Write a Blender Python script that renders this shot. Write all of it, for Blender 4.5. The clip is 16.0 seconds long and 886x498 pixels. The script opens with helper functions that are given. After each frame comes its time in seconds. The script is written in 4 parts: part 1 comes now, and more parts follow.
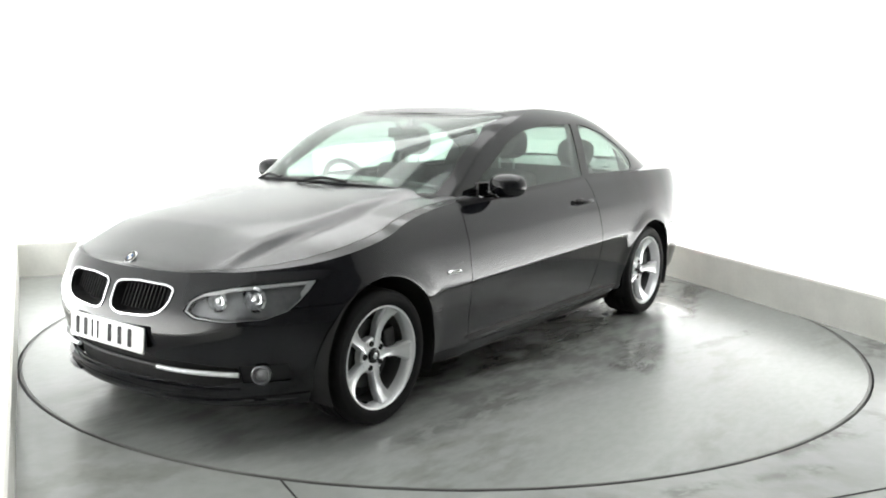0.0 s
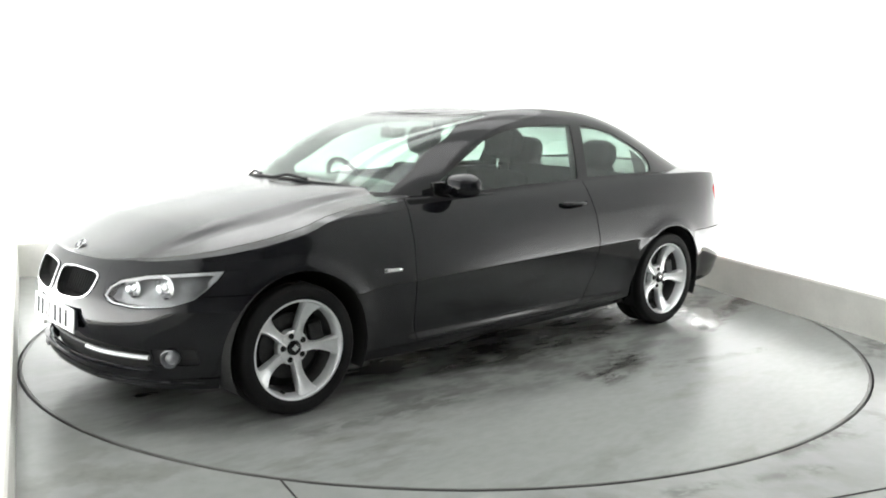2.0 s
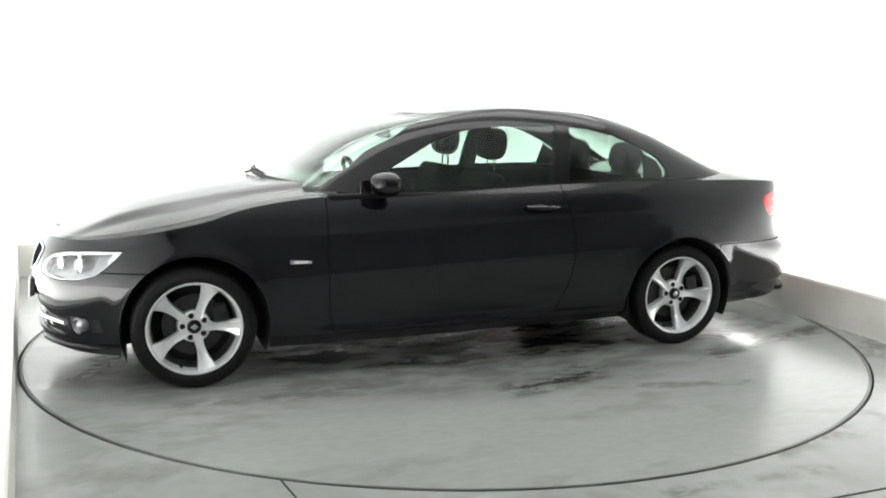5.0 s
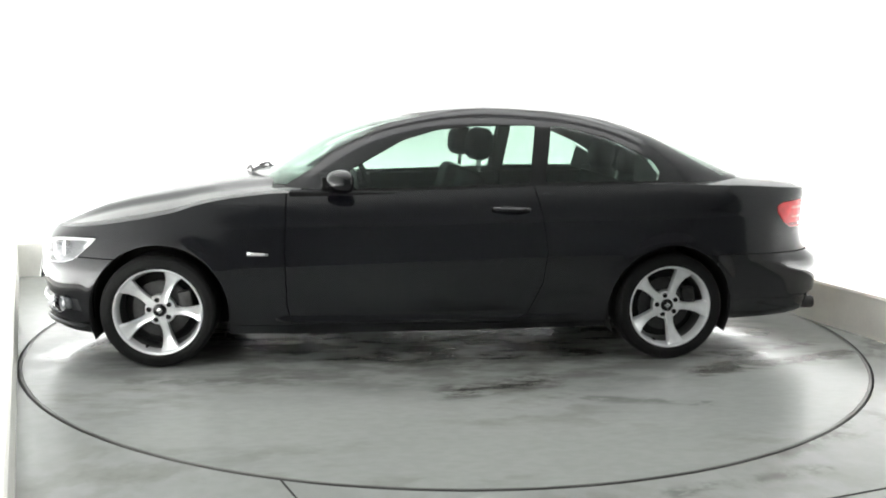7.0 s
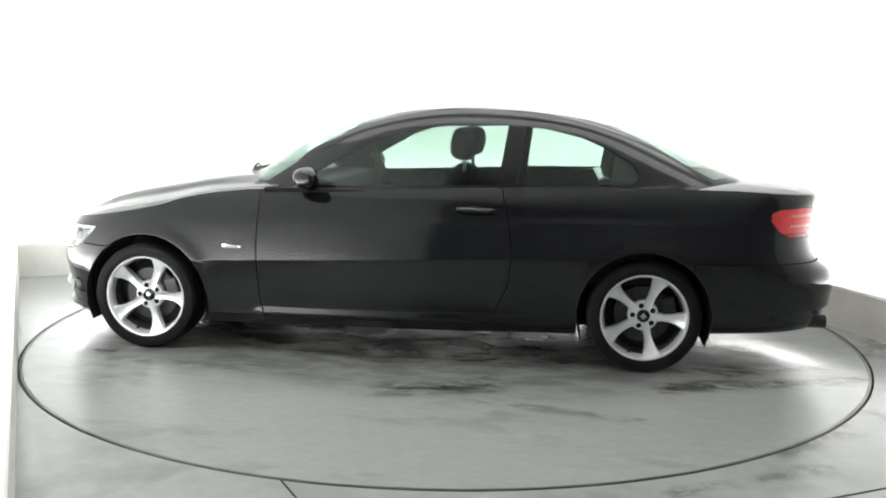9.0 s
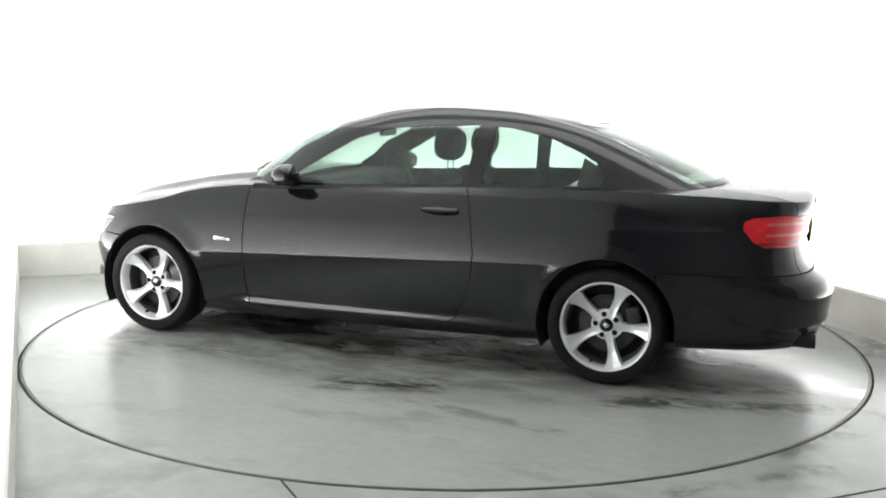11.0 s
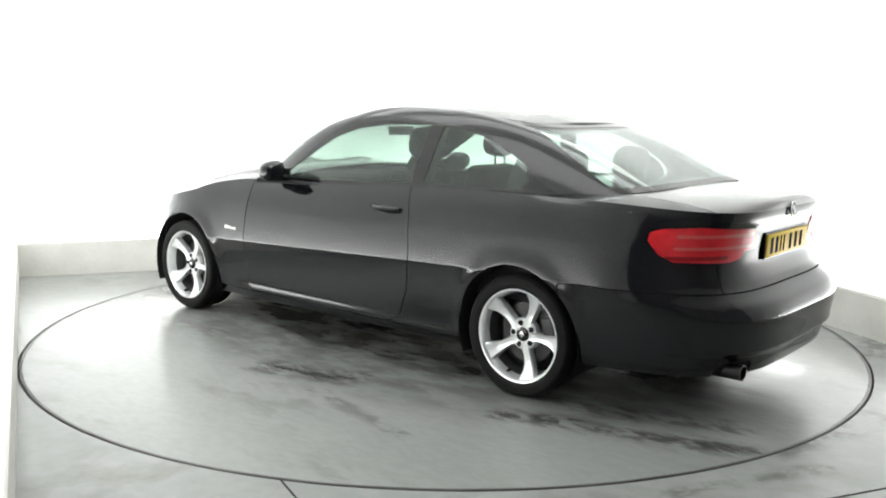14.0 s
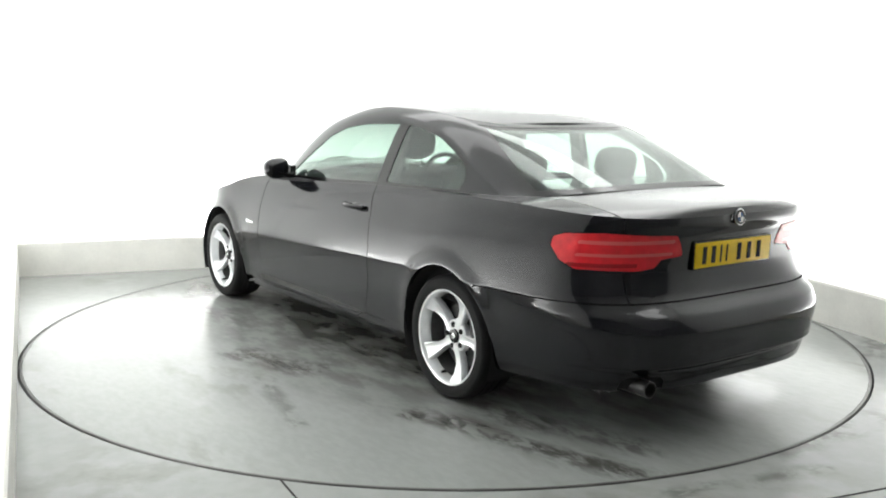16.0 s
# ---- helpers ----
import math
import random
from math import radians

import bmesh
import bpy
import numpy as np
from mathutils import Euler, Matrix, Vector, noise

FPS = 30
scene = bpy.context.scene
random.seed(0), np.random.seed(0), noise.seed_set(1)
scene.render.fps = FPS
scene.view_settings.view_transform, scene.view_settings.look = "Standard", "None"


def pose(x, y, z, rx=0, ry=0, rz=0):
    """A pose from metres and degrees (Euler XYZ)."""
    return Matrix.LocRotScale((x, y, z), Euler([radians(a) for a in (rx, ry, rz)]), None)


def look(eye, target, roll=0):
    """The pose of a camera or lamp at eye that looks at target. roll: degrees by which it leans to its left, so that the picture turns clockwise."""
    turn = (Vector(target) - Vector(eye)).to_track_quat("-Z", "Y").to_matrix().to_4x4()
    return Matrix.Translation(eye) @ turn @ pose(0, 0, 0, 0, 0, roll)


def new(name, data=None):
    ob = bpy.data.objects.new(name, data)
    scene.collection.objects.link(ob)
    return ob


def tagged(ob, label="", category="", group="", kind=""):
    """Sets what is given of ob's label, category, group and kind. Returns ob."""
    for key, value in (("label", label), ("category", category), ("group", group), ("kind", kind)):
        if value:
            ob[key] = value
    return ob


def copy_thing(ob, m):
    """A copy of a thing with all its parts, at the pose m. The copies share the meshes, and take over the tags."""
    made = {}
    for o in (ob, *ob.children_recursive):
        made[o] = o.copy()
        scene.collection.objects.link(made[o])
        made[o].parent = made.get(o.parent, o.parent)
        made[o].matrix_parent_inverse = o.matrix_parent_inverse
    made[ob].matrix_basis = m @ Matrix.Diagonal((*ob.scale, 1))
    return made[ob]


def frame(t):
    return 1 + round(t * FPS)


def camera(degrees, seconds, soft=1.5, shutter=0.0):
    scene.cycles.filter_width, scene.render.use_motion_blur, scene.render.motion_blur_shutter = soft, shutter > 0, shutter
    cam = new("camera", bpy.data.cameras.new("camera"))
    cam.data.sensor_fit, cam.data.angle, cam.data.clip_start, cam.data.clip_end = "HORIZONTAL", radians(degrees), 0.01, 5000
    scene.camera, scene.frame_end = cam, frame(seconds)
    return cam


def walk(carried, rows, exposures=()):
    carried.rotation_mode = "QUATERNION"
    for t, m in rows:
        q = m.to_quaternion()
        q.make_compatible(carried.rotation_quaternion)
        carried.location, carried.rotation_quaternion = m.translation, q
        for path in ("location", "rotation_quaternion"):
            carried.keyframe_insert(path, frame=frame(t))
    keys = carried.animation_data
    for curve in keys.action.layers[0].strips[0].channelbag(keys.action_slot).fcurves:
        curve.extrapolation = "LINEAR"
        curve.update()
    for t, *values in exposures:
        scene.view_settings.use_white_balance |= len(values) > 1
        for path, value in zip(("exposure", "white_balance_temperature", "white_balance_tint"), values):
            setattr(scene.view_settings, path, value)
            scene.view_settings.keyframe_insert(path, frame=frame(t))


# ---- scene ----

# Camera on a stand in front of the turntable; the axis of the turntable is the world's origin.
FLOOR = -0.02
cam = camera(53.31, 16.0, soft=1.9)
EYE = (0.0, -5.492, 1.353)
AIM = (EYE[0] + math.sin(radians(-0.224)) * math.cos(radians(9.085)),
       EYE[1] + math.cos(radians(-0.224)) * math.cos(radians(9.085)),
       EYE[2] - math.sin(radians(9.085)))
walk(cam, [(0.0, look(EYE, AIM, 0.769)), (16.0, look(EYE, AIM, 0.769))])

# ---------------------------------------------------------------- light
world = bpy.data.worlds.new("world")
scene.world = world
world.use_nodes = True
world.node_tree.nodes["Background"].inputs[0].default_value = (0.9, 0.95, 1.0, 1)
world.node_tree.nodes["Background"].inputs[1].default_value = 0.05
scene.view_settings.exposure = 0.0


def area(name, at, aim, sx, sy, watts, spread=180, colour=(1.0, 1.0, 1.0)):
    data = bpy.data.lights.new(name, "AREA")
    data.shape, data.size, data.size_y, data.energy, data.color = "RECTANGLE", sx, sy, watts, colour
    data.spread = radians(spread)
    ob = new(name, data)
    ob.matrix_world = look(at, aim)
    return ob


CEIL = 3.9
for y_lamp in (-1.6, 0.0, 1.6):
    area("ceiling_light_strip", (0.2, y_lamp, CEIL - 0.1), (0.2, y_lamp + 0.01, 0), 5.6, 0.9, 40)
# strip lamps that stand in the trough behind the kerb and light the walls from below
area("trough_light", (-1.11, 2.55, 0.08), (-1.20, 2.78, 1.0), 5.0, 0.14, 124)
area("trough_light", (2.54, 0.90, 0.08), (2.77, 0.99, 1.0), 4.6, 0.14, 114)
area("trough_light", (-2.48, -1.16, 0.08), (-2.70, -1.28, 1.0), 4.9, 0.14, 140)

# ---------------------------------------------------------------- materials


def material(name, colour, rough=0.5, metal=0.0, coat=0.0, spec=0.5, vary=0.0, scale=8.0, bump=0.0, bump_scale=60.0,
             transmission=0.0, ior=1.5, coat_rough=0.03):
    m = bpy.data.materials.new(name)
    m.use_nodes = True
    nt = m.node_tree
    b = nt.nodes["Principled BSDF"]
    b.inputs["Base Color"].default_value = (*colour, 1)
    b.inputs["Roughness"].default_value = rough
    b.inputs["Metallic"].default_value = metal
    b.inputs["Coat Weight"].default_value = coat
    b.inputs["Coat Roughness"].default_value = coat_rough
    b.inputs["Specular IOR Level"].default_value = spec
    b.inputs["Transmission Weight"].default_value = transmission
    b.inputs["IOR"].default_value = ior
    if vary or bump:
        tc = nt.nodes.new("ShaderNodeTexCoord")
    if vary:
        n1 = nt.nodes.new("ShaderNodeTexNoise")
        n1.inputs["Scale"].default_value, n1.inputs["Detail"].default_value = scale, 8
        nt.links.new(tc.outputs["Object"], n1.inputs["Vector"])
        n2 = nt.nodes.new("ShaderNodeTexNoise")
        n2.inputs["Scale"].default_value, n2.inputs["Detail"].default_value = scale * 9, 4
        nt.links.new(tc.outputs["Object"], n2.inputs["Vector"])
        add = nt.nodes.new("ShaderNodeMath")
        add.operation = "MULTIPLY_ADD"
        add.inputs[1].default_value = 0.4
        nt.links.new(n2.outputs["Fac"], add.inputs[0])
        nt.links.new(n1.outputs["Fac"], add.inputs[2])
        mp = nt.nodes.new("ShaderNodeMapRange")
        mp.inputs["From Min"].default_value, mp.inputs["From Max"].default_value = 0.45, 0.95
        mp.inputs["To Min"].default_value, mp.inputs["To Max"].default_value = 1 - vary, 1 + vary
        nt.links.new(add.outputs[0], mp.inputs["Value"])
        mx = nt.nodes.new("ShaderNodeMix")
        mx.data_type, mx.blend_type = "RGBA", "MULTIPLY"
        mx.inputs["Factor"].default_value = 1.0
        mx.inputs["A"].default_value = (*colour, 1)
        nt.links.new(mp.outputs["Result"], mx.inputs["B"])
        nt.links.new(mx.outputs["Result"], b.inputs["Base Color"])
    if bump:
        n3 = nt.nodes.new("ShaderNodeTexNoise")
        n3.inputs["Scale"].default_value, n3.inputs["Detail"].default_value = bump_scale, 6
        nt.links.new(tc.outputs["Object"], n3.inputs["Vector"])
        bp = nt.nodes.new("ShaderNodeBump")
        bp.inputs["Strength"].default_value, bp.inputs["Distance"].default_value = bump, 0.01
        nt.links.new(n3.outputs["Fac"], bp.inputs["Height"])
        nt.links.new(bp.outputs["Normal"], b.inputs["Normal"])
        nt.links.new(bp.outputs["Normal"], b.inputs["Coat Normal"])
    return m


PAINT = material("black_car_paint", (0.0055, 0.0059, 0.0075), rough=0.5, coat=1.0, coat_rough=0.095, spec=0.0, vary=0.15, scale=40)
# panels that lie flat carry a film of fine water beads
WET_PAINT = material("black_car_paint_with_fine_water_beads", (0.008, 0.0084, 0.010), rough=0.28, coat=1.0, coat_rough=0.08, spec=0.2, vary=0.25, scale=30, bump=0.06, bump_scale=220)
BLACK_PLASTIC = material("black_plastic", (0.012, 0.012, 0.013), rough=0.45, bump=0.05, bump_scale=400)
GLOSS_BLACK = material("gloss_black_trim", (0.006, 0.006, 0.006), rough=0.12)
LINER = material("dark_liner", (0.006, 0.006, 0.006), rough=0.9, vary=0.2)
RUBBER = material("tyre_rubber", (0.006, 0.006, 0.006), rough=0.75, spec=0.25, vary=0.25, scale=20, bump=0.1, bump_scale=150)
ALLOY = material("silver_alloy", (0.84, 0.85, 0.86), rough=0.3, metal=0.55, coat=0.5, vary=0.06, scale=25)
CHROME = material("chrome", (0.85, 0.86, 0.87), rough=0.08, metal=1.0)
STEEL = material("brake_steel", (0.06, 0.06, 0.06), rough=0.45, metal=0.9, vary=0.2, scale=30)
LEATHER = material("black_leather", (0.007, 0.007, 0.0075), rough=0.65, spec=0.15, vary=0.2, scale=30, bump=0.15, bump_scale=250)
GREY_TRIM = material("grey_door_lining", (0.035, 0.035, 0.036), rough=0.7, spec=0.2, vary=0.15, scale=30)
GLASS = material("window_glass", (0.57, 0.685, 0.625), rough=0.0, transmission=1.0, ior=1.45)
LAMP_GLASS = material("lamp_glass", (0.97, 0.98, 0.98), rough=0.0, transmission=1.0, ior=1.4)
LAMP_BROW = material("bright_lamp_edge", (0.85, 0.86, 0.87), rough=0.25, metal=0.3)
LAMP_DARK = material("dim_lamp_housing", (0.26, 0.265, 0.275), rough=0.3, metal=0.5, vary=0.2, scale=40)
LAMP_GREY = material("lamp_reflector", (0.60, 0.61, 0.62), rough=0.3, metal=0.3, vary=0.2, scale=40)
RED_LENS = material("red_lamp_lens", (0.70, 0.022, 0.03), rough=0.16, coat=0.25, vary=0.15, scale=30)
DEEP_RED = material("deep_red_lens", (0.32, 0.008, 0.012), rough=0.15, coat=0.5)
PALE_RED = material("pale_red_lens", (0.70, 0.10, 0.10), rough=0.15, coat=0.6)
WHITE_PLATE = material("white_plate", (0.66, 0.66, 0.645), rough=0.35, vary=0.04, scale=30)
YELLOW_PLATE = material("yellow_plate", (0.88, 0.60, 0.02), rough=0.4, spec=0.15, vary=0.05, scale=30)
PLATE_BLACK = material("plate_black", (0.045, 0.045, 0.045), rough=0.8, spec=0.1)
BADGE_BLUE = material("badge_blue", (0.04, 0.09, 0.20), rough=0.2, coat=0.5)
WALL_WHITE = material("white_wall_paint", (0.86, 0.87, 0.86), rough=0.8, vary=0.02, scale=1.2, bump=0.03, bump_scale=40)
HALL_GREY = material("grey_hall_paint", (0.50, 0.50, 0.50), rough=0.8, vary=0.1, scale=2)
CURB_PAINT = material("scuffed_grey_kerb_paint", (0.76, 0.755, 0.71), rough=0.6, vary=0.07, scale=5, bump=0.08, bump_scale=60)
GROOVE = material("dark_groove", (0.02, 0.02, 0.018), rough=0.8, vary=0.3, scale=12)


def floor_material(name, seed, wet, stretch=1.0, shaded_puddle=False, stains=(), pools=()):
    """Grey sealed concrete, with damp dark smears and dull and glossy areas."""
    m = bpy.data.materials.new(name)
    m.use_nodes = True
    nt = m.node_tree
    b = nt.nodes["Principled BSDF"]
    b.inputs["Specular IOR Level"].default_value = 0.35
    tc = nt.nodes.new("ShaderNodeTexCoord")
    mapn = nt.nodes.new("ShaderNodeMapping")
    mapn.inputs["Location"].default_value = (seed, seed * 0.7, 0)
    nt.links.new(tc.outputs["Object"], mapn.inputs["Vector"])

    def noise_node(scale, detail, distort=0.0, rough=0.55):
        n = nt.nodes.new("ShaderNodeTexNoise")
        n.inputs["Scale"].default_value, n.inputs["Detail"].default_value = scale, detail
        n.inputs["Distortion"].default_value, n.inputs["Roughness"].default_value = distort, rough
        nt.links.new(mapn.outputs[0], n.inputs["Vector"])
        return n

    def ramp(src, stops):
        r = nt.nodes.new("ShaderNodeValToRGB")
        r.color_ramp.interpolation = "EASE"
        while len(r.color_ramp.elements) < len(stops):
            r.color_ramp.elements.new(0.5)
        for e, (pos, c) in zip(r.color_ramp.elements, stops):
            e.position, e.color = pos, (*c, 1)
        nt.links.new(src, r.inputs[0])
        return r

    def mix(kind, fac, a, c):
        x = nt.nodes.new("ShaderNodeMix")
        x.data_type, x.blend_type = "RGBA", kind
        if isinstance(fac, float):
            x.inputs["Factor"].default_value = fac
        else:
            nt.links.new(fac, x.inputs["Factor"])
        nt.links.new(a, x.inputs["A"])
        nt.links.new(c, x.inputs["B"])
        return x.outputs["Result"]

    mapn.inputs["Scale"].default_value = (1.0, stretch, 1.0)
    broad = ramp(noise_node(0.45, 2).outputs["Fac"], [(0.3, (0.268, 0.280, 0.270)), (0.7, (0.305, 0.316, 0.304))])
    fine = ramp(noise_node(16, 8).outputs["Fac"], [(0.3, (0.93, 0.93, 0.93)), (0.7, (1.0, 1.0, 1.0))])
    patch = ramp(noise_node(0.8, 2).outputs["Fac"], [(0.46 - wet, (0, 0, 0)), (0.68 - wet, (1, 1, 1))])
    streak = ramp(noise_node(3.4, 6, 0.0, 0.55).outputs["Fac"], [(0.46, (1, 1, 1)), (0.60, (0.84, 0.83, 0.81)), (0.76, (0.60, 0.58, 0.55))])
    base = mix("MULTIPLY", 1.0, broad.outputs[0], fine.outputs[0])
    col = mix("MULTIPLY", patch.outputs[0], base, streak.outputs[0])
    rough_stops = [(0.3, (0.22, 0.22, 0.22)), (0.5, (0.25, 0.25, 0.25)), (0.7, (0.267, 0.267, 0.267))]
    rg = ramp(noise_node(0.9, 2).outputs["Fac"], rough_stops).outputs[0]
    if shaded_puddle:
        # uneven damp patch along the plate from run-off water, the car's shade painted in
        sx = nt.nodes.new("ShaderNodeMapping")
        sx.inputs["Location"].default_value = (-0.05, -0.10, 0)
        sx.inputs["Scale"].default_value = (0.42, 0.78, 0.0)
        nt.links.new(tc.outputs["Object"], sx.inputs["Vector"])
        ln = nt.nodes.new("ShaderNodeVectorMath")
        ln.operation = "LENGTH"
        nt.links.new(sx.outputs[0], ln.inputs[0])
        wob = nt.nodes.new("ShaderNodeMath")
        wob.operation = "MULTIPLY_ADD"
        wob.inputs[1].default_value = 0.55
        nt.links.new(noise_node(1.1, 2).outputs["Fac"], wob.inputs[0])
        nt.links.new(ln.outputs["Value"], wob.inputs[2])
        shrink = nt.nodes.new("ShaderNodeMath")
        shrink.operation = "MULTIPLY"
        shrink.inputs[1].default_value = 0.7
        nt.links.new(wob.outputs[0], shrink.inputs[0])
        damp = ramp(shrink.outputs[0], [(0.50, (1, 1, 1)), (0.70, (0.6, 0.6, 0.6)), (0.98, (0, 0, 0))])
        dark = ramp(noise_node(3.0, 7, 0.0, 0.62).outputs["Fac"], [(0.38, (0.66, 0.66, 0.64)), (0.60, (0.22, 0.215, 0.20))])
        col = mix("MULTIPLY", damp.outputs[0], col, dark.outputs[0])
        wet_rough = ramp(noise_node(1.6, 2).outputs["Fac"], [(0.3, (0.10, 0.10, 0.10)), (0.7, (0.22, 0.22, 0.22))])
        rg = mix("MIX", damp.outputs[0], rg, wet_rough.outputs[0])
    def vec(kind, a, c):
        x = nt.nodes.new("ShaderNodeVectorMath")
        x.operation = kind
        nt.links.new(a, x.inputs[0])
        if isinstance(c, tuple):
            x.inputs[1].default_value = c
        else:
            nt.links.new(c, x.inputs["Scale"] if kind == "SCALE" else x.inputs[1])
        return x

    # smears of dirty water, each along its own line on the floor
    ragged = noise_node(2.6, 7, 0.6, 0.68).outputs["Fac"]
    blots = ramp(noise_node(5.5, 7, 0.4, 0.65).outputs["Fac"], [(0.40, (0.95, 0.95, 0.94)), (0.56, (0.30, 0.29, 0.27))])

    def smear(ax, ay, cx, cy, wide, strong):
        run = Vector((cx - ax, cy - ay, 0))
        rel = vec("SUBTRACT", tc.outputs["Object"], (ax, ay, FLOOR)).outputs[0]
        along = nt.nodes.new("ShaderNodeMath")
        along.operation, along.use_clamp = "MULTIPLY", True
        along.inputs[1].default_value = 1 / run.length_squared
        nt.links.new(vec("DOT_PRODUCT", rel, tuple(run)).outputs["Value"], along.inputs[0])
        flat = nt.nodes.new("ShaderNodeCombineXYZ")
        for k in range(3):
            nt.links.new(along.outputs[0], flat.inputs[k])
        foot = vec("MULTIPLY", flat.outputs[0], tuple(run)).outputs[0]
        gap = vec("LENGTH", vec("SUBTRACT", rel, foot).outputs[0], (0.0, 0.0, 0.0)).outputs["Value"]
        wander = nt.nodes.new("ShaderNodeMath")
        wander.operation = "MULTIPLY_ADD"
        wander.inputs[1].default_value = 2.4 * wide
        nt.links.new(ragged, wander.inputs[0])
        nt.links.new(gap, wander.inputs[2])
        return ramp(wander.outputs[0], [(1.3 * wide, (strong, strong, strong)), (2.3 * wide, (0, 0, 0))]).outputs[0]

    for (ax, ay), (cx, cy), wide, strong in stains:
        col = mix("MULTIPLY", smear(ax, ay, cx, cy, wide, strong), col, blots.outputs[0])
    film = None
    for (ax, ay), (cx, cy), wide, strong in pools:
        one = smear(ax, ay, cx, cy, wide, strong)
        film = one if film is None else mix("LIGHTEN", 1.0, film, one)
    if film is not None:
        # standing water
        b.inputs["Coat Roughness"].default_value = 0.10
        nt.links.new(film, b.inputs["Coat Weight"])
    nt.links.new(col, b.inputs["Base Color"])
    nt.links.new(rg, b.inputs["Roughness"])
    bp = nt.nodes.new("ShaderNodeBump")
    bp.inputs["Strength"].default_value, bp.inputs["Distance"].default_value = 0.03, 0.01
    nt.links.new(noise_node(7, 6).outputs["Fac"], bp.inputs["Height"])
    nt.links.new(bp.outputs["Normal"], b.inputs["Normal"])
    return m


FLOOR_MAT = floor_material("sealed_concrete", 3.1, 0.0, stains=[
    ((1.40, -2.02), (1.98, -1.60), 0.13, 0.8), ((0.85, -2.46), (1.50, -2.20), 0.07, 0.6), ((2.45, -0.55), (2.80, 0.05), 0.12, 0.6), ((1.9, -2.1), (2.3, -1.5), 0.10, 0.6)])
TABLE_MAT = floor_material("turntable_concrete", 7.3, 0.0, 2.2, True, stains=[
    ((-0.34, 1.20), (0.06, 1.33), 0.17, 1.0), ((-1.28, 1.08), (-2.28, 0.76), 0.11, 1.0), ((-0.35, 1.42), (-1.10, 1.58), 0.06, 0.55), ((-1.4, 0.75), (-2.1, 0.55), 0.14, 0.7),
    ((0.9, 1.10), (1.7, 1.05), 0.10, 0.5)],
    pools=[((-1.50, 0.10), (-2.25, 0.45), 0.20, 0.7), ((1.80, 0.95), (2.10, 0.85), 0.12, 1.0), ((2.02, 0.15), (2.18, 0.55), 0.16, 1.0), ((-1.35, 1.0), (-1.75, 0.8), 0.12, 0.8), ((-1.2, -0.9), (-2.0, -0.5), 0.16, 0.7)])

# ---------------------------------------------------------------- mesh helpers


def part(name, bm, mat, parent=None, label="", smooth=True):
    me = bpy.data.meshes.new(name)
    bm.normal_update()
    bm.to_mesh(me)
    bm.free()
    me.materials.append(mat)
    if smooth:
        for poly in me.polygons:
            poly.use_smooth = True
        me.set_sharp_from_angle(angle=radians(35))
    ob = new(name, me)
    if parent is not None:
        ob.parent = parent
    if label:
        ob["label"] = label
    return ob


def box(sx, sy, sz, at=(0, 0, 0), bevel=0.0, seg=3, turn=None):
    bm = bmesh.new()
    bmesh.ops.create_cube(bm, size=1.0)
    for v in bm.verts:
        v.co = Vector((v.co.x * sx, v.co.y * sy, v.co.z * sz))
    if bevel:
        bmesh.ops.bevel(bm, geom=list(bm.edges), offset=bevel, segments=seg, profile=0.6, affect="EDGES")
    m = Matrix.Translation(at) @ (turn if turn is not None else Matrix())
    bm.transform(m)
    return bm


def joined(*bms):
    out = bms[0]
    for o in bms[1:]:
        me = bpy.data.meshes.new("tmp")
        o.to_mesh(me)
        o.free()
        out.from_mesh(me)
        bpy.data.meshes.remove(me)
    return out


def lathe(profile, n=64, closed=False, axis="y"):
    """Turn a list of (radius, offset) about the axis."""
    bm = bmesh.new()
    rings = []
    for r, o in profile:
        ring = []
        for i in range(n):
            a = 2 * math.pi * i / n
            p = (r * math.cos(a), o, r * math.sin(a)) if axis == "y" else ((o, r * math.cos(a), r * math.sin(a)) if axis == "x" else (r * math.cos(a), r * math.sin(a), o))
            ring.append(bm.verts.new(p))
        rings.append(ring)
    pairs = list(zip(rings, rings[1:])) + ([(rings[-1], rings[0])] if closed else [])
    for a, b in pairs:
        for i in range(n):
            bm.faces.new((a[i], a[(i + 1) % n], b[(i + 1) % n], b[i]))
    bmesh.ops.recalc_face_normals(bm, faces=bm.faces)
    return bm


def tube(points, radius, n=10):
    """A round bar along a line of points."""
    bm = bmesh.new()
    pts = [Vector(p) for p in points]
    rings = []
    for i, p in enumerate(pts):
        d = (pts[min(i + 1, len(pts) - 1)] - pts[max(i - 1, 0)]).normalized()
        side = d.cross(Vector((0, 0, 1)))
        if side.length < 1e-3:
            side = Vector((1, 0, 0))
        side.normalize()
        up = side.cross(d)
        rings.append([bm.verts.new(p + radius * (math.cos(a) * side + math.sin(a) * up)) for a in (2 * math.pi * k / n for k in range(n))])
    for a, b in zip(rings, rings[1:]):
        for i in range(n):
            bm.faces.new((a[i], a[(i + 1) % n], b[(i + 1) % n], b[i]))
    bm.faces.new(rings[0]), bm.faces.new(rings[-1])
    bmesh.ops.recalc_face_normals(bm, faces=bm.faces)
    return bm


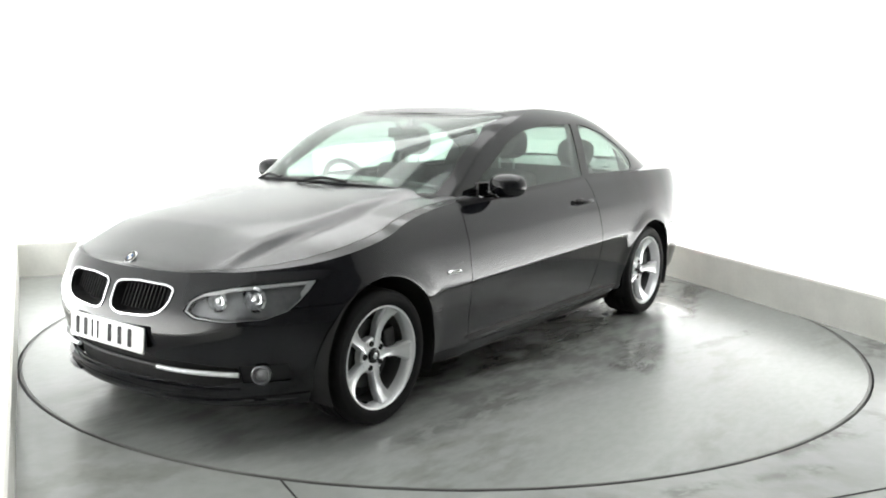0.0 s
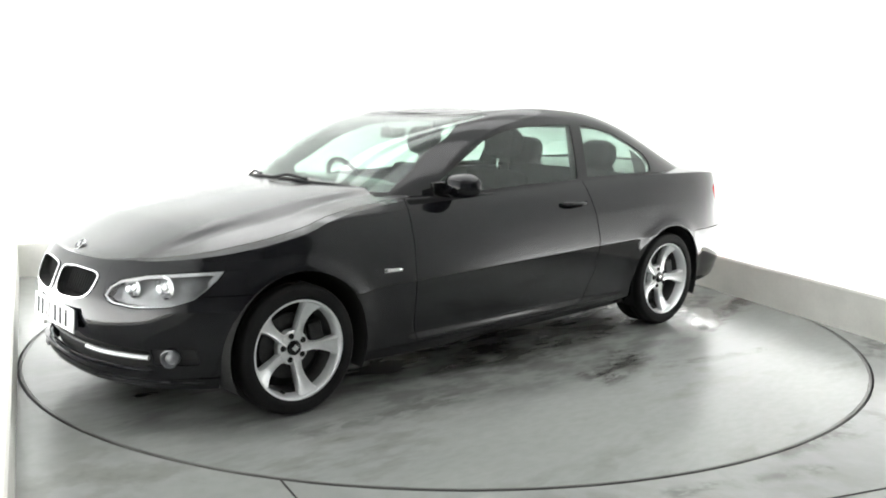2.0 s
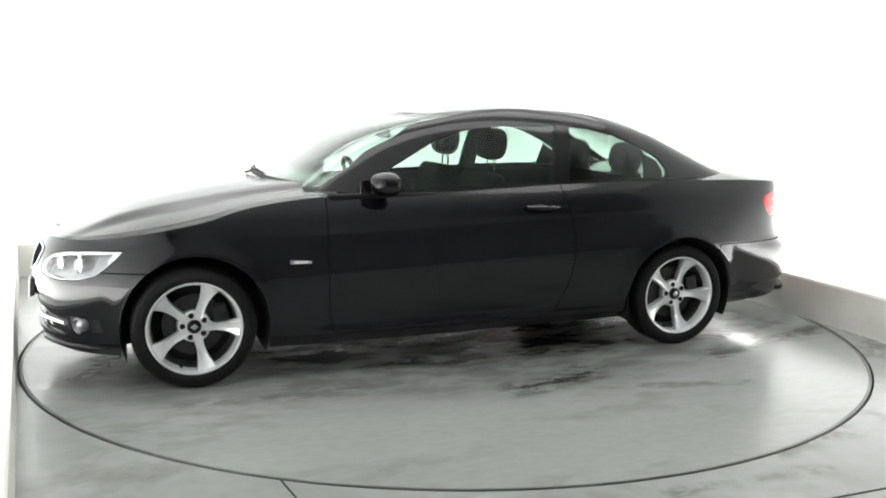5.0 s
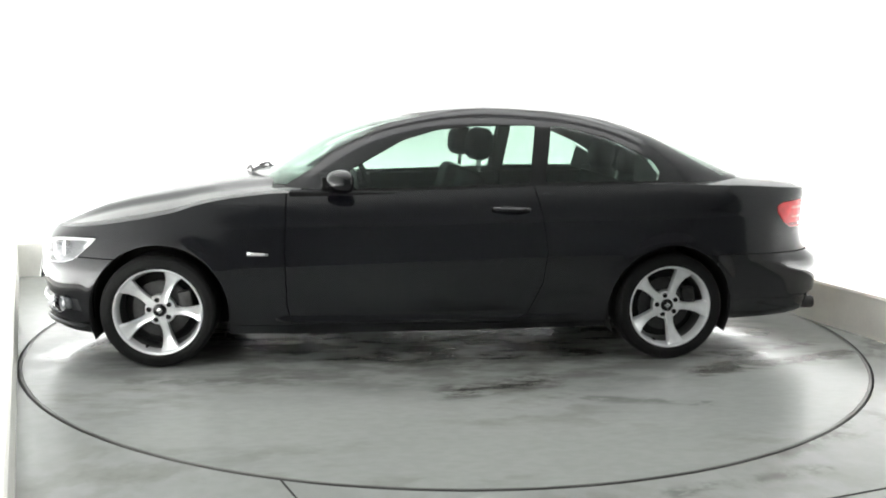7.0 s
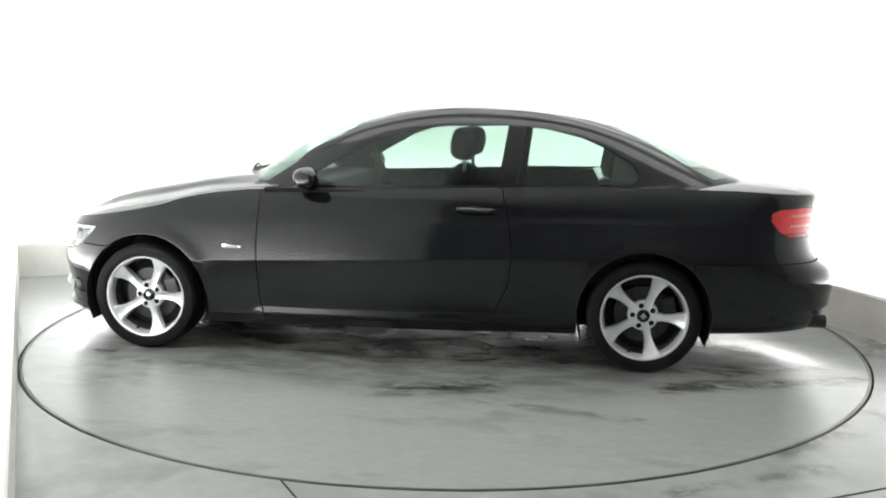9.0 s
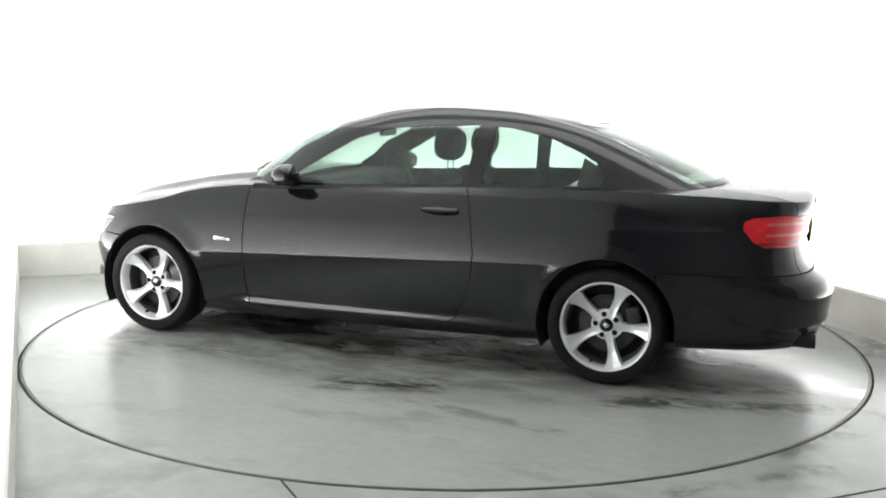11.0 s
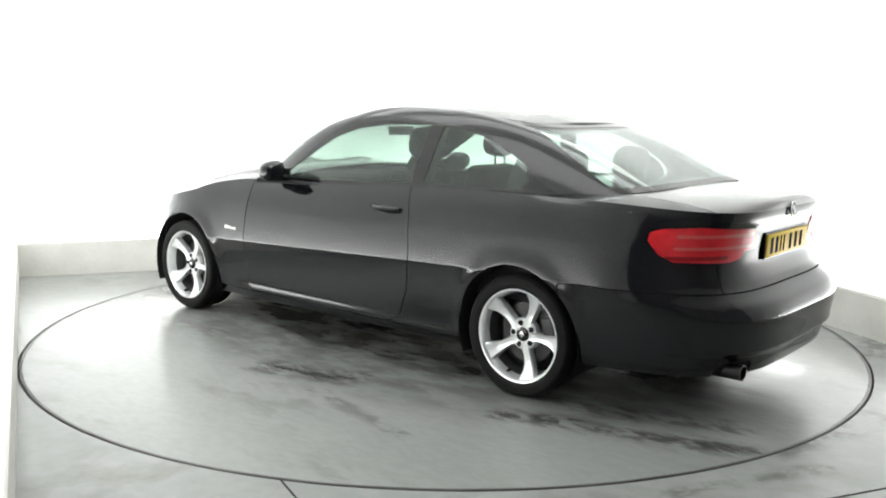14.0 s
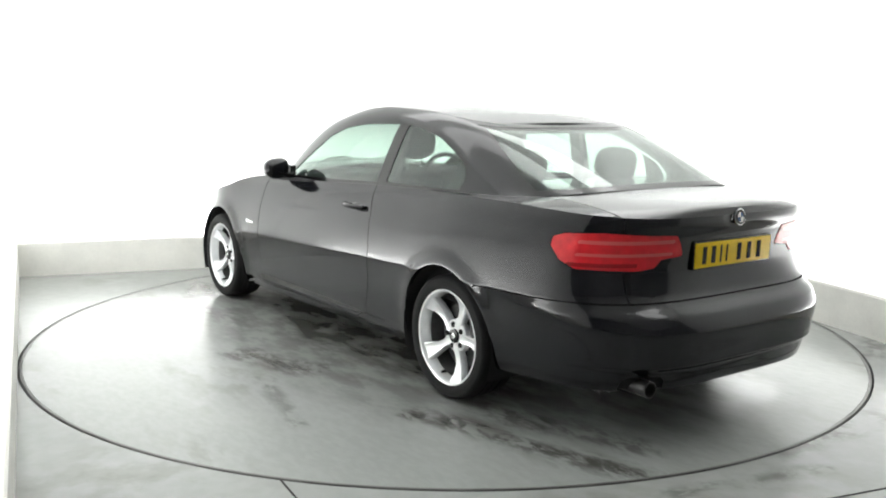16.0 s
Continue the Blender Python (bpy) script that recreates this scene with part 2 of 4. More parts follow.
def spline(knots):
    """Smooth monotone curve through (x, value) knots."""
    xs = np.array([k[0] for k in knots], float)
    ys = np.array([k[1] for k in knots], float)
    order = np.argsort(xs)
    xs, ys = xs[order], ys[order]
    d = np.diff(ys) / np.diff(xs)
    m = np.empty_like(ys)
    m[0], m[-1] = d[0], d[-1]
    for i in range(1, len(xs) - 1):
        m[i] = 0 if d[i - 1] * d[i] <= 0 else 2 * d[i - 1] * d[i] / (d[i - 1] + d[i])

    def f(x):
        x = np.clip(np.asarray(x, float), xs[0], xs[-1])
        i = np.clip(np.searchsorted(xs, x) - 1, 0, len(xs) - 2)
        h = xs[i + 1] - xs[i]
        t = (x - xs[i]) / h
        return ((2 * t**3 - 3 * t**2 + 1) * ys[i] + (t**3 - 2 * t**2 + t) * h * m[i]
                + (3 * t**2 - 2 * t**3) * ys[i + 1] + (t**3 - t**2) * h * m[i + 1])
    return f

# ---------------------------------------------------------------- the room
KERB_H = 0.27
CORNER_L, CORNER_B = Vector((-3.43, 1.39)), Vector((1.40, 3.25))
END_L, END_R = Vector((-0.978, -3.75)), Vector((3.55, -2.60))


def slab(name, a, b, z0, z1, thick, mat, label, category, inset=0.0, back=0.0, extend=0.0):
    """An upright wall from a to b; its inner face is on the line a-b, its thickness lies to the left of a-b."""
    d = (b - a).normalized()
    nrm = Vector((-d.y, d.x))
    a, b = a + nrm * back - d * extend, b + nrm * back + d * extend
    bm = bmesh.new()
    pts = [a - nrm * inset, b - nrm * inset, b + nrm * thick, a + nrm * thick]
    lo = [bm.verts.new((p.x, p.y, z0)) for p in pts]
    hi = [bm.verts.new((p.x, p.y, z1)) for p in pts]
    bm.faces.new(lo), bm.faces.new(hi)
    for i in range(4):
        bm.faces.new((lo[i], lo[(i + 1) % 4], hi[(i + 1) % 4], hi[i]))
    bmesh.ops.recalc_face_normals(bm, faces=bm.faces)
    if inset:
        bmesh.ops.bevel(bm, geom=[e for e in bm.edges if abs(e.verts[0].co.z - z1) < 1e-5 and abs(e.verts[1].co.z - z1) < 1e-5], offset=0.01, segments=2, affect="EDGES")
    ob = part(name, bm, mat, smooth=False)
    return tagged(ob, label, category, kind="structure")


def floor_sheet():
    """One sheet of concrete round the turntable, out to the walls."""
    bm = bmesh.new()
    n, r0 = 128, RING_R + 0.010
    inner = [bm.verts.new((r0 * math.cos(2 * math.pi * i / n), r0 * math.sin(2 * math.pi * i / n), FLOOR)) for i in range(n)]
    mid = [bm.verts.new((4.4 * math.cos(2 * math.pi * i / n), 4.4 * math.sin(2 * math.pi * i / n), FLOOR)) for i in range(n)]
    outer = []
    for i in range(n):
        c, s_ = math.cos(2 * math.pi * i / n), math.sin(2 * math.pi * i / n)
        k = min(7.0 / max(abs(c), 1e-6), (9.5 if s_ < 0 else 6.0) / max(abs(s_), 1e-6))
        outer.append(bm.verts.new((k * c, k * s_, FLOOR)))
    deep = [bm.verts.new((v.co.x, v.co.y, FLOOR - 0.06)) for v in inner]
    for a, b in ((inner, mid), (mid, outer), (deep, inner)):
        for i in range(n):
            bm.faces.new((a[i], b[i], b[(i + 1) % n], a[(i + 1) % n]))
    bmesh.ops.recalc_face_normals(bm, faces=bm.faces)
    if bm.faces[0].normal.z < 0:
        bmesh.ops.reverse_faces(bm, faces=bm.faces)
    ob = part("floor", bm, FLOOR_MAT, smooth=False)
    return tagged(ob, "grey sealed concrete floor with damp smears round a turntable", "floor", kind="structure")


RING_R = 2.462
STRIP = material("worn_edge_strip", (0.07, 0.07, 0.065), rough=0.4, vary=0.3, scale=6)
floor_sheet()
pit = tagged(part("turntable_groove", lathe([(RING_R - 0.05, FLOOR - 0.05), (RING_R + 0.05, FLOOR - 0.05)], 128, axis="z"), GROOVE), "dark gap round the edge of the turntable", "gap", kind="structure")

turntable = new("turntable")
tagged(turntable, "round flush concrete turntable with wet tyre smears carrying a car", "turntable")
part("plate", lathe([(0.0001, FLOOR), (1.2, FLOOR), (RING_R - 0.016, FLOOR), (RING_R - 0.016, FLOOR - 0.04)], 128, axis="z"), TABLE_MAT, turntable)
part("edge_strip", lathe([(RING_R - 0.014, FLOOR - 0.04), (RING_R - 0.014, FLOOR + 0.001), (RING_R - 0.003, FLOOR + 0.001), (RING_R, FLOOR - 0.003), (RING_R, FLOOR - 0.04)], 160, axis="z"), STRIP, turntable, "worn grey steel edge strip")

slab("wall_back", CORNER_L, CORNER_B, FLOOR - 0.05, CEIL, 0.15, WALL_WHITE, "plain white painted studio wall behind the turntable", "wall", back=0.5, extend=0.55)
slab("wall_right", CORNER_B, END_R, FLOOR - 0.05, CEIL, 0.15, WALL_WHITE, "plain white painted studio wall beside the turntable", "wall", back=0.5, extend=0.55)
slab("wall_left", END_L, CORNER_L, FLOOR - 0.05, CEIL, 0.15, WALL_WHITE, "plain white painted studio wall beside the turntable", "wall", back=0.5, extend=0.55)
slab("baseboard_back", CORNER_L, CORNER_B, FLOOR, FLOOR + KERB_H, 0.09, CURB_PAINT, "low off-white kerb in front of the studio wall", "kerb", inset=0.03)
slab("baseboard_right", CORNER_B, END_R, FLOOR, FLOOR + KERB_H, 0.09, CURB_PAINT, "low off-white kerb in front of the studio wall", "kerb", inset=0.03)
slab("baseboard_left", END_L, CORNER_L, FLOOR, FLOOR + KERB_H, 0.09, CURB_PAINT, "low off-white kerb in front of the studio wall", "kerb", inset=0.03)
# the rest of the hall round the camera
slab("wall_front", Vector((6.0, -8.5)), Vector((-6.0, -8.5)), FLOOR - 0.05, CEIL, 0.2, HALL_GREY, "plain grey hall wall", "wall")
slab("wall_hall_left", Vector((-6.0, -8.5)), Vector((-6.0, 4.5)), FLOOR - 0.05, CEIL, 0.2, HALL_GREY, "plain grey hall wall", "wall")
slab("wall_hall_right", Vector((6.0, 4.5)), Vector((6.0, -8.5)), FLOOR - 0.05, CEIL, 0.2, HALL_GREY, "plain grey hall wall", "wall")
slab("wall_hall_back", Vector((-6.0, 4.5)), Vector((6.0, 4.5)), FLOOR - 0.05, CEIL, 0.2, HALL_GREY, "plain grey hall wall", "wall")
tagged(part("ceiling", box(13, 14, 0.15, (0, -2, CEIL + 0.075)), WALL_WHITE, smooth=False), "plain white ceiling", "ceiling", kind="structure")

# ---------------------------------------------------------------- car skin: smooth sheets cut into panels


class Skin:
    """A sheet of triangles with normals and two surface coordinates."""

    def __init__(self, p, n, a, f):
        self.p, self.n, self.a, self.f = p, n, a, f


def sheet(grid, attr, flip=False):
    """Skin from a (rows, columns, 3) grid."""
    r, c = grid.shape[:2]
    nrm = np.cross(np.gradient(grid, axis=0), np.gradient(grid, axis=1))
    ln = np.linalg.norm(nrm, axis=2, keepdims=True)
    bad = ln[..., 0] < 1e-9
    nrm = nrm / np.maximum(ln, 1e-12)
    if bad.any():
        for i, j in zip(*np.nonzero(bad)):
            nrm[i, j] = nrm[min(i + 1, r - 1) if i == 0 else i - 1, j] if not bad[min(i + 1, r - 1) if i == 0 else i - 1, j] else nrm[i, min(j + 1, c - 1) if j == 0 else j - 1]
    if flip:
        nrm = -nrm
    idx = np.arange(r * c).reshape(r, c)
    a, b, d, e = idx[:-1, :-1].ravel(), idx[1:, :-1].ravel(), idx[1:, 1:].ravel(), idx[:-1, 1:].ravel()
    f = np.concatenate([np.stack([a, b, d], 1), np.stack([a, d, e], 1)])
    if flip:
        f = f[:, ::-1]
    return Skin(grid.reshape(-1, 3), nrm.reshape(-1, 3), attr.reshape(-1, 2), f)


def compact(p, n, a, f):
    used, inv = np.unique(f, return_inverse=True)
    return Skin(p[used], n[used], a[used], inv.reshape(-1, 3))


def cut(sk, val):
    """Split a skin where val crosses zero: (inside, outside), inside being val < 0."""
    val = np.where(np.abs(val) < 1e-7, 1e-7, val)
    sign = val < 0
    cnt = sign[sk.f].sum(1)
    ins, outs = list(map(tuple, sk.f[cnt == 3])), list(map(tuple, sk.f[cnt == 0]))
    p, n, a = list(sk.p), list(sk.n), list(sk.a)
    edge = {}

    def mid(i, j):
        k = (min(i, j), max(i, j))
        if k not in edge:
            t = val[i] / (val[i] - val[j])
            p.append(sk.p[i] + t * (sk.p[j] - sk.p[i]))
            q = sk.n[i] + t * (sk.n[j] - sk.n[i])
            n.append(q / max(np.linalg.norm(q), 1e-9))
            a.append(sk.a[i] + t * (sk.a[j] - sk.a[i]))
            edge[k] = len(p) - 1
        return edge[k]

    for tri in sk.f[(cnt == 1) | (cnt == 2)]:
        s = [sign[i] for i in tri]
        lone = s.index(True) if sum(s) == 1 else s.index(False)
        i, j, k = tri[lone], tri[(lone + 1) % 3], tri[(lone + 2) % 3]
        m, q = mid(i, j), mid(i, k)
        one, two = [(i, m, q)], [(m, j, k), (m, k, q)]
        if sum(s) == 1:
            ins += one
            outs += two
        else:
            outs += one
            ins += two
    p, n, a = np.array(p), np.array(n), np.array(a)
    empty = np.zeros((0, 3), int)
    return (compact(p, n, a, np.array(ins)) if ins else Skin(p[:0], n[:0], a[:0], empty),
            compact(p, n, a, np.array(outs)) if outs else Skin(p[:0], n[:0], a[:0], empty))


def merged(*sks):
    off, P, N, A, F = 0, [], [], [], []
    for s in sks:
        P.append(s.p), N.append(s.n), A.append(s.a), F.append(s.f + off)
        off += len(s.p)
    return Skin(np.concatenate(P), np.concatenate(N), np.concatenate(A), np.concatenate(F))


def mirrored(s):
    flip = np.array([1, -1, 1])
    return Skin(s.p * flip, s.n * flip, s.a, s.f[:, ::-1])


def shifted(s, d):
    return Skin(s.p + s.n * d, s.n, s.a, s.f)


def polygon_distance(x, y, poly, rounding=0.0):
    """Signed distance to a closed polygon, negative inside; corners rounded outward by rounding."""
    q = np.stack([x, y], 1)
    v = np.array(poly, float)
    best, inside = np.full(len(q), 1e9), np.zeros(len(q), bool)
    for a, b in zip(v, np.roll(v, -1, axis=0)):
        e, w = b - a, q - a
        t = np.clip((w @ e) / (e @ e), 0, 1)
        best = np.minimum(best, np.linalg.norm(w - t[:, None] * e, axis=1))
        cross = (a[1] > q[:, 1]) != (b[1] > q[:, 1])
        dy = b[1] - a[1] if b[1] != a[1] else 1e-9
        inside ^= cross & (q[:, 0] < a[0] + (q[:, 1] - a[1]) / dy * e[0])
    return np.where(inside, -best, best) - rounding


def panel(name, sk, mat, parent, label="", thick=0.004):
    """A skin as one mesh, with an inner face and closed edges."""
    if len(sk.f) == 0:
        return None
    nv = len(sk.p)
    edges = np.concatenate([sk.f[:, [0, 1]], sk.f[:, [1, 2]], sk.f[:, [2, 0]]])
    have = set(map(tuple, edges))
    rim = [(i, j) for i, j in have if (j, i) not in have]
    verts = np.concatenate([sk.p, sk.p - sk.n * thick])
    norms = np.concatenate([sk.n, -sk.n])
    faces = [tuple(map(int, t)) for t in sk.f] + [tuple(int(i) + nv for i in t[::-1]) for t in sk.f]
    faces += [(int(j), int(i), int(i) + nv, int(j) + nv) for i, j in rim]
    me = bpy.data.meshes.new(name)
    me.from_pydata(verts.tolist(), [], faces)
    me.materials.append(mat)
    me.polygons.foreach_set("use_smooth", [True] * len(me.polygons))
    me.normals_split_custom_set_from_vertices(norms.tolist())
    ob = new(name, me)
    ob.parent = parent
    if label:
        ob["label"] = label
    return ob


# ---- shape of the body, in the car's own space: x forward, y to its left, z up
z_top = spline([(2.15, 0.672), (2.02, 0.69), (1.90, 0.705), (1.67, 0.735), (1.30, 0.80), (1.17, 0.838), (0.99, 0.872), (0.72, 0.898), (0.27, 0.906),
                (-0.09, 0.917), (-0.57, 0.938), (-1.25, 0.955), (-1.8, 0.950), (-2.1, 0.935), (-2.45, 0.912)])
z_bot = spline([(2.2, 0.165), (1.75, 0.15), (1.0, 0.15), (0.0, 0.15), (-1.0, 0.165), (-1.75, 0.20), (-2.1, 0.208), (-2.45, 0.228)])
nose_x = spline([(0.14, 2.085), (0.19, 2.112), (0.24, 2.112), (0.32, 2.125), (0.45, 2.15), (0.52, 2.145), (0.58, 2.125), (0.65, 2.088), (0.70, 2.045)])
tail_x = spline([(0.18, -2.38), (0.25, -2.40), (0.30, -2.412), (0.325, -2.438), (0.36, -2.440), (0.46, -2.452), (0.52, -2.425), (0.565, -2.365), (0.61, -2.325), (0.70, -2.306), (0.83, -2.316), (0.90, -2.331), (0.955, -2.330)])
side_in = spline([(0.10, 0.11), (0.14, 0.085), (0.17, 0.062), (0.20, 0.050), (0.25, 0.040), (0.35, 0.024), (0.45, 0.0095), (0.528, 0.0006), (0.535, 0.0), (0.545, 0.0007), (0.57, 0.003), (0.61, 0.0075),
                  (0.65, 0.0128), (0.73, 0.026), (0.80, 0.044), (0.86, 0.066), (0.91, 0.095), (0.98, 0.14)])
half_w = spline([(2.2, 0.885), (1.38, 0.880), (0.9, 0.868), (0.2, 0.867), (-0.5, 0.868), (-0.9, 0.873), (-1.2, 0.883), (-1.42, 0.888), (-1.65, 0.882), (-1.95, 0.862), (-2.45, 0.82)])
X_F, X_R = 1.15, -1.30
ARCH_F, ARCH_R, ARCH_Z = (1.37, 0.352), (-1.375, 0.345), 0.285


def arch_distance(x, z, cx):
    """Distance from a wheel arch's centre; the opening runs straight down below the hub."""
    return np.hypot(x - cx, np.maximum(z - ARCH_Z, 0.0))


def outline(theta, x_nose, x_tail):
    """Plan outline: theta 0 at the nose, 1 at the front corner's end, 2 at the rear corner's start, 3 at the tail."""
    a = np.clip(theta, 0, 1) * math.pi / 2
    c = np.clip(theta - 2, 0, 1) * math.pi / 2
    x = np.where(theta <= 1, X_F + (x_nose - X_F) * np.cos(a) ** (2 / 3.0),
                 np.where(theta <= 2, X_F + (X_R - X_F) * (theta - 1), X_R + (x_tail - X_R) * np.sin(c) ** (2 / 4.5)))
    y = np.where(theta <= 1, np.maximum(np.sin(a), 0) ** (2 / 2.4), np.where(theta <= 2, 1.0, np.maximum(np.cos(c), 0) ** (2 / 4.1)))
    return x, y


def even_thetas(count):
    """Samples of theta evenly spaced along the outline."""
    t = np.linspace(0, 3, 6001)
    x, y = outline(t, 2.12, -2.42)
    y = y * 0.87
    d = np.concatenate([[0], np.cumsum(np.hypot(np.diff(x), np.diff(y)))])
    want = np.linspace(0, d[-1], count)
    return np.interp(want, d, t), want


def side_skin():
    th, arc = even_thetas(330)
    rows = 140
    xr, _ = outline(th, 2.10, -2.36)
    grid = np.zeros((rows, len(th), 3))
    attr = np.zeros((rows, len(th), 2))
    for k in range(rows):
        v = k / (rows - 1)
        z = z_bot(xr) + (z_top(xr) - z_bot(xr)) * v
        x, yn = outline(th, nose_x(z), tail_x(z))
        swage = 0.545 - 0.035 * np.clip(x, -1.3, 1.3)
        y = yn * (half_w(x) - side_in(z - swage + 0.54))
        # wheel-arch flares and a soft crease above the sill
        for cx, r in (ARCH_F, ARCH_R):
            d = arch_distance(x, z, cx)
            y = y + 0.013 * np.exp(-((d - r - 0.005) / 0.05) ** 2) * (z > 0.2)
        mid_ = np.clip((1.05 - np.abs(x + 0.1)) / 0.25, 0, 1)
        step = np.clip((z - 0.200) / 0.065, 0, 1)
        y = y + 0.016 * mid_ * (1 - step * step * (3 - 2 * step))
        crease = 0.735 + 0.06 * np.clip((0.7 - x) / 2.4, 0, 1)
        y = y + 0.0045 / (1 + np.exp((z - crease) / 0.007)) * np.clip((1.25 - x) / 0.5, 0, 1) * np.clip((x + 2.1) / 0.3, 0, 1) * yn
        grid[k, :, 0], grid[k, :, 1], grid[k, :, 2] = x, y, z
        attr[k, :, 0], attr[k, :, 1] = arc, v
    return sheet(grid, attr, flip=True), grid[-1]


side, top_line = side_skin()
hood_z = spline([(2.05, 0.690), (2.0, 0.710), (1.906, 0.741), (1.74, 0.796), (1.577, 0.842), (1.28, 0.898), (0.987, 0.938), (0.60, 0.970)])
deck_z = spline([(-1.1, 0.975), (-1.5, 0.998), (-1.75, 1.002), (-2.0, 0.988), (-2.2, 0.973), (-2.30, 0.962), (-2.34, 0.945)])


def dome(x, y, height):
    """Raised middle of the bonnet, with an edge that runs from the headlight back to the windscreen's foot."""
    k = np.clip((0.50 + 0.07 * np.clip(2.0 - x, 0.0, 0.6) / 0.6 - y) / 0.09 + 0.5, 0, 1)
    return height * k * k * (3 - 2 * k) * np.clip((2.02 - x) / 0.3, 0, 1) * np.clip((x - 0.5) / 0.3, 0, 1)


def cap(line, ridge, power, count=40, bulge=0.0):
    """Sheet from the shoulder line to the centreline, along lines of equal x."""
    grid = np.zeros((count, len(line), 3))
    attr = np.zeros((count, len(line), 2))
    for k in range(count):
        s = k / (count - 1)
        zc = np.maximum(ridge(line[:, 0]), line[:, 2])
        grid[k, :, 0] = line[:, 0]
        grid[k, :, 1] = line[:, 1] * s
        grid[k, :, 2] = zc - (zc - line[:, 2]) * s ** power + dome(line[:, 0], line[:, 1] * s, bulge)
        attr[k, :, 0], attr[k, :, 1] = s, line[:, 0]
    return sheet(grid, attr, flip=False)


front_line = top_line[top_line[:, 0] > 0.52]
rear_line = top_line[top_line[:, 0] < -1.12]
bonnet = cap(front_line, hood_z, 2.6, bulge=0.026)
deck = cap(rear_line, deck_z, 3.0)


def cabin_skin():
    """Glasshouse from the belt line up to the roof's edge, then the roof."""
    n, rows = 300, 84
    t = np.linspace(0, 2, 4001)

    def plan(t_, xf, xr_, w):
        a = np.clip(t_, 0, 2) * math.pi / 2
        c, s = np.cos(a), np.maximum(np.sin(a), 0)
        x0 = -0.45
        x = np.where(c >= 0, x0 + (xf - x0) * np.abs(c) ** (2 / 4.0), x0 + (xr_ - x0) * np.abs(c) ** (2 / 4.8))
        return x, w * s ** np.where(c >= 0, 2 / 4.9, 2 / 5.4)
    x, y = plan(t, 0.92, -1.84, 0.765)
    d = np.concatenate([[0], np.cumsum(np.hypot(np.diff(x), np.diff(y)))])
    th = np.interp(np.linspace(0, d[-1], n), d, t)
    bx, by = plan(th, 0.92, -1.905, 0.765)
    zb = z_top(bx) - 0.005 + 0.055 * np.clip(1 - (by / 0.765) ** 4, 0, 1)
    edge_z = spline([(0.08, 1.312), (-0.02, 1.330), (-0.2, 1.346), (-0.4, 1.354), (-0.7, 1.343), (-0.85, 1.330), (-1.02, 1.306), (-1.19, 1.276)])
    ex, ey = plan(th, 0.05, -1.195, 0.555)
    grid = np.zeros((rows, n, 3))
    attr = np.zeros((rows, n, 2))
    for k in range(rows):
        v = k / (rows - 1)
        w = 0.765 - 0.13 * v - 0.03 * v**2 - 0.05 * v**10
        x, y = plan(th, 0.92 - 0.55 * v - 0.32 * v**6, -(1.905 - 0.64 * v - 0.07 * v**6), w)
        grid[k, :, 0], grid[k, :, 1] = x, y
        grid[k, :, 2] = zb + (edge_z(ex) - zb) * v
        attr[k, :, 0], attr[k, :, 1] = th, v
    ridge = spline([(0.08, 1.315), (-0.1, 1.358), (-0.4, 1.388), (-0.7, 1.376), (-1.0, 1.334), (-1.2, 1.283)])
    return sheet(grid, attr, flip=True), cap(grid[-1], ridge, 2.2, count=24)


cabin, roof_skin = cabin_skin()


def floor_joint(a, b):
    d = Vector((b[0] - a[0], b[1] - a[1], 0))
    bm = box(d.length, 0.007, 0.004, bevel=0.001, seg=1)
    bm.transform(Matrix.Translation(((a[0] + b[0]) / 2, (a[1] + b[1]) / 2, FLOOR + 0.0012)) @ Matrix.Rotation(math.atan2(d.y, d.x), 4, "Z"))
    return tagged(part("floor_joint", bm, GROOVE, smooth=False), "thin dark joint between concrete floor slabs", "joint", kind="structure")


floor_joint((-0.60, -2.40), (-0.05, -3.40))
floor_joint((1.10, -2.60), (3.30, -1.74))

# ---------------------------------------------------------------- the car
car = new("car")
tagged(car, "glossy black two-door coupe with silver alloy wheels on the turntable", "car")
GAP = 0.003


def both(name, sk, mat, label="", thick=0.004, parent=None):
    """The same panel on the left and on the right."""
    return panel(name, sk, mat, parent or car, label, thick), panel(name, mirrored(sk), mat, parent or car, label, thick)


def whole(name, sk, mat, label="", thick=0.004, parent=None):
    return panel(name, merged(sk, mirrored(sk)), mat, parent or car, label, thick)


def apart(sk, fn, gap=GAP):
    inner = cut(sk, fn(sk) + gap)[0]
    rest = cut(sk, fn(sk) - gap)[1]
    return inner, rest


# wheel arches
for cx, r in (ARCH_F, ARCH_R):
    side = cut(side, arch_distance(side.p[:, 0], side.p[:, 2], cx) - r)[1]

TOTAL = side.a[:, 0].max()
_th, _arc = even_thetas(2000)
_x, _y = outline(_th, 2.05, -2.31)


def arc_at_x(x):
    return float(np.interp(-x, -_x, _arc))


# headlights
HEADLIGHT = [(0.418, 0.548), (0.434, 0.588), (0.48, 0.620), (0.58, 0.645), (0.70, 0.659), (0.784, 0.664), (0.781, 0.630), (0.768, 0.585), (0.748, 0.546), (0.695, 0.518), (0.58, 0.507), (0.465, 0.519)]


def headlight_fn(s):
    return np.where(s.p[:, 0] > 1.5, polygon_distance(s.p[:, 1], s.p[:, 2], HEADLIGHT), 1.0)


lens, side = apart(side, headlight_fn, 0.002)
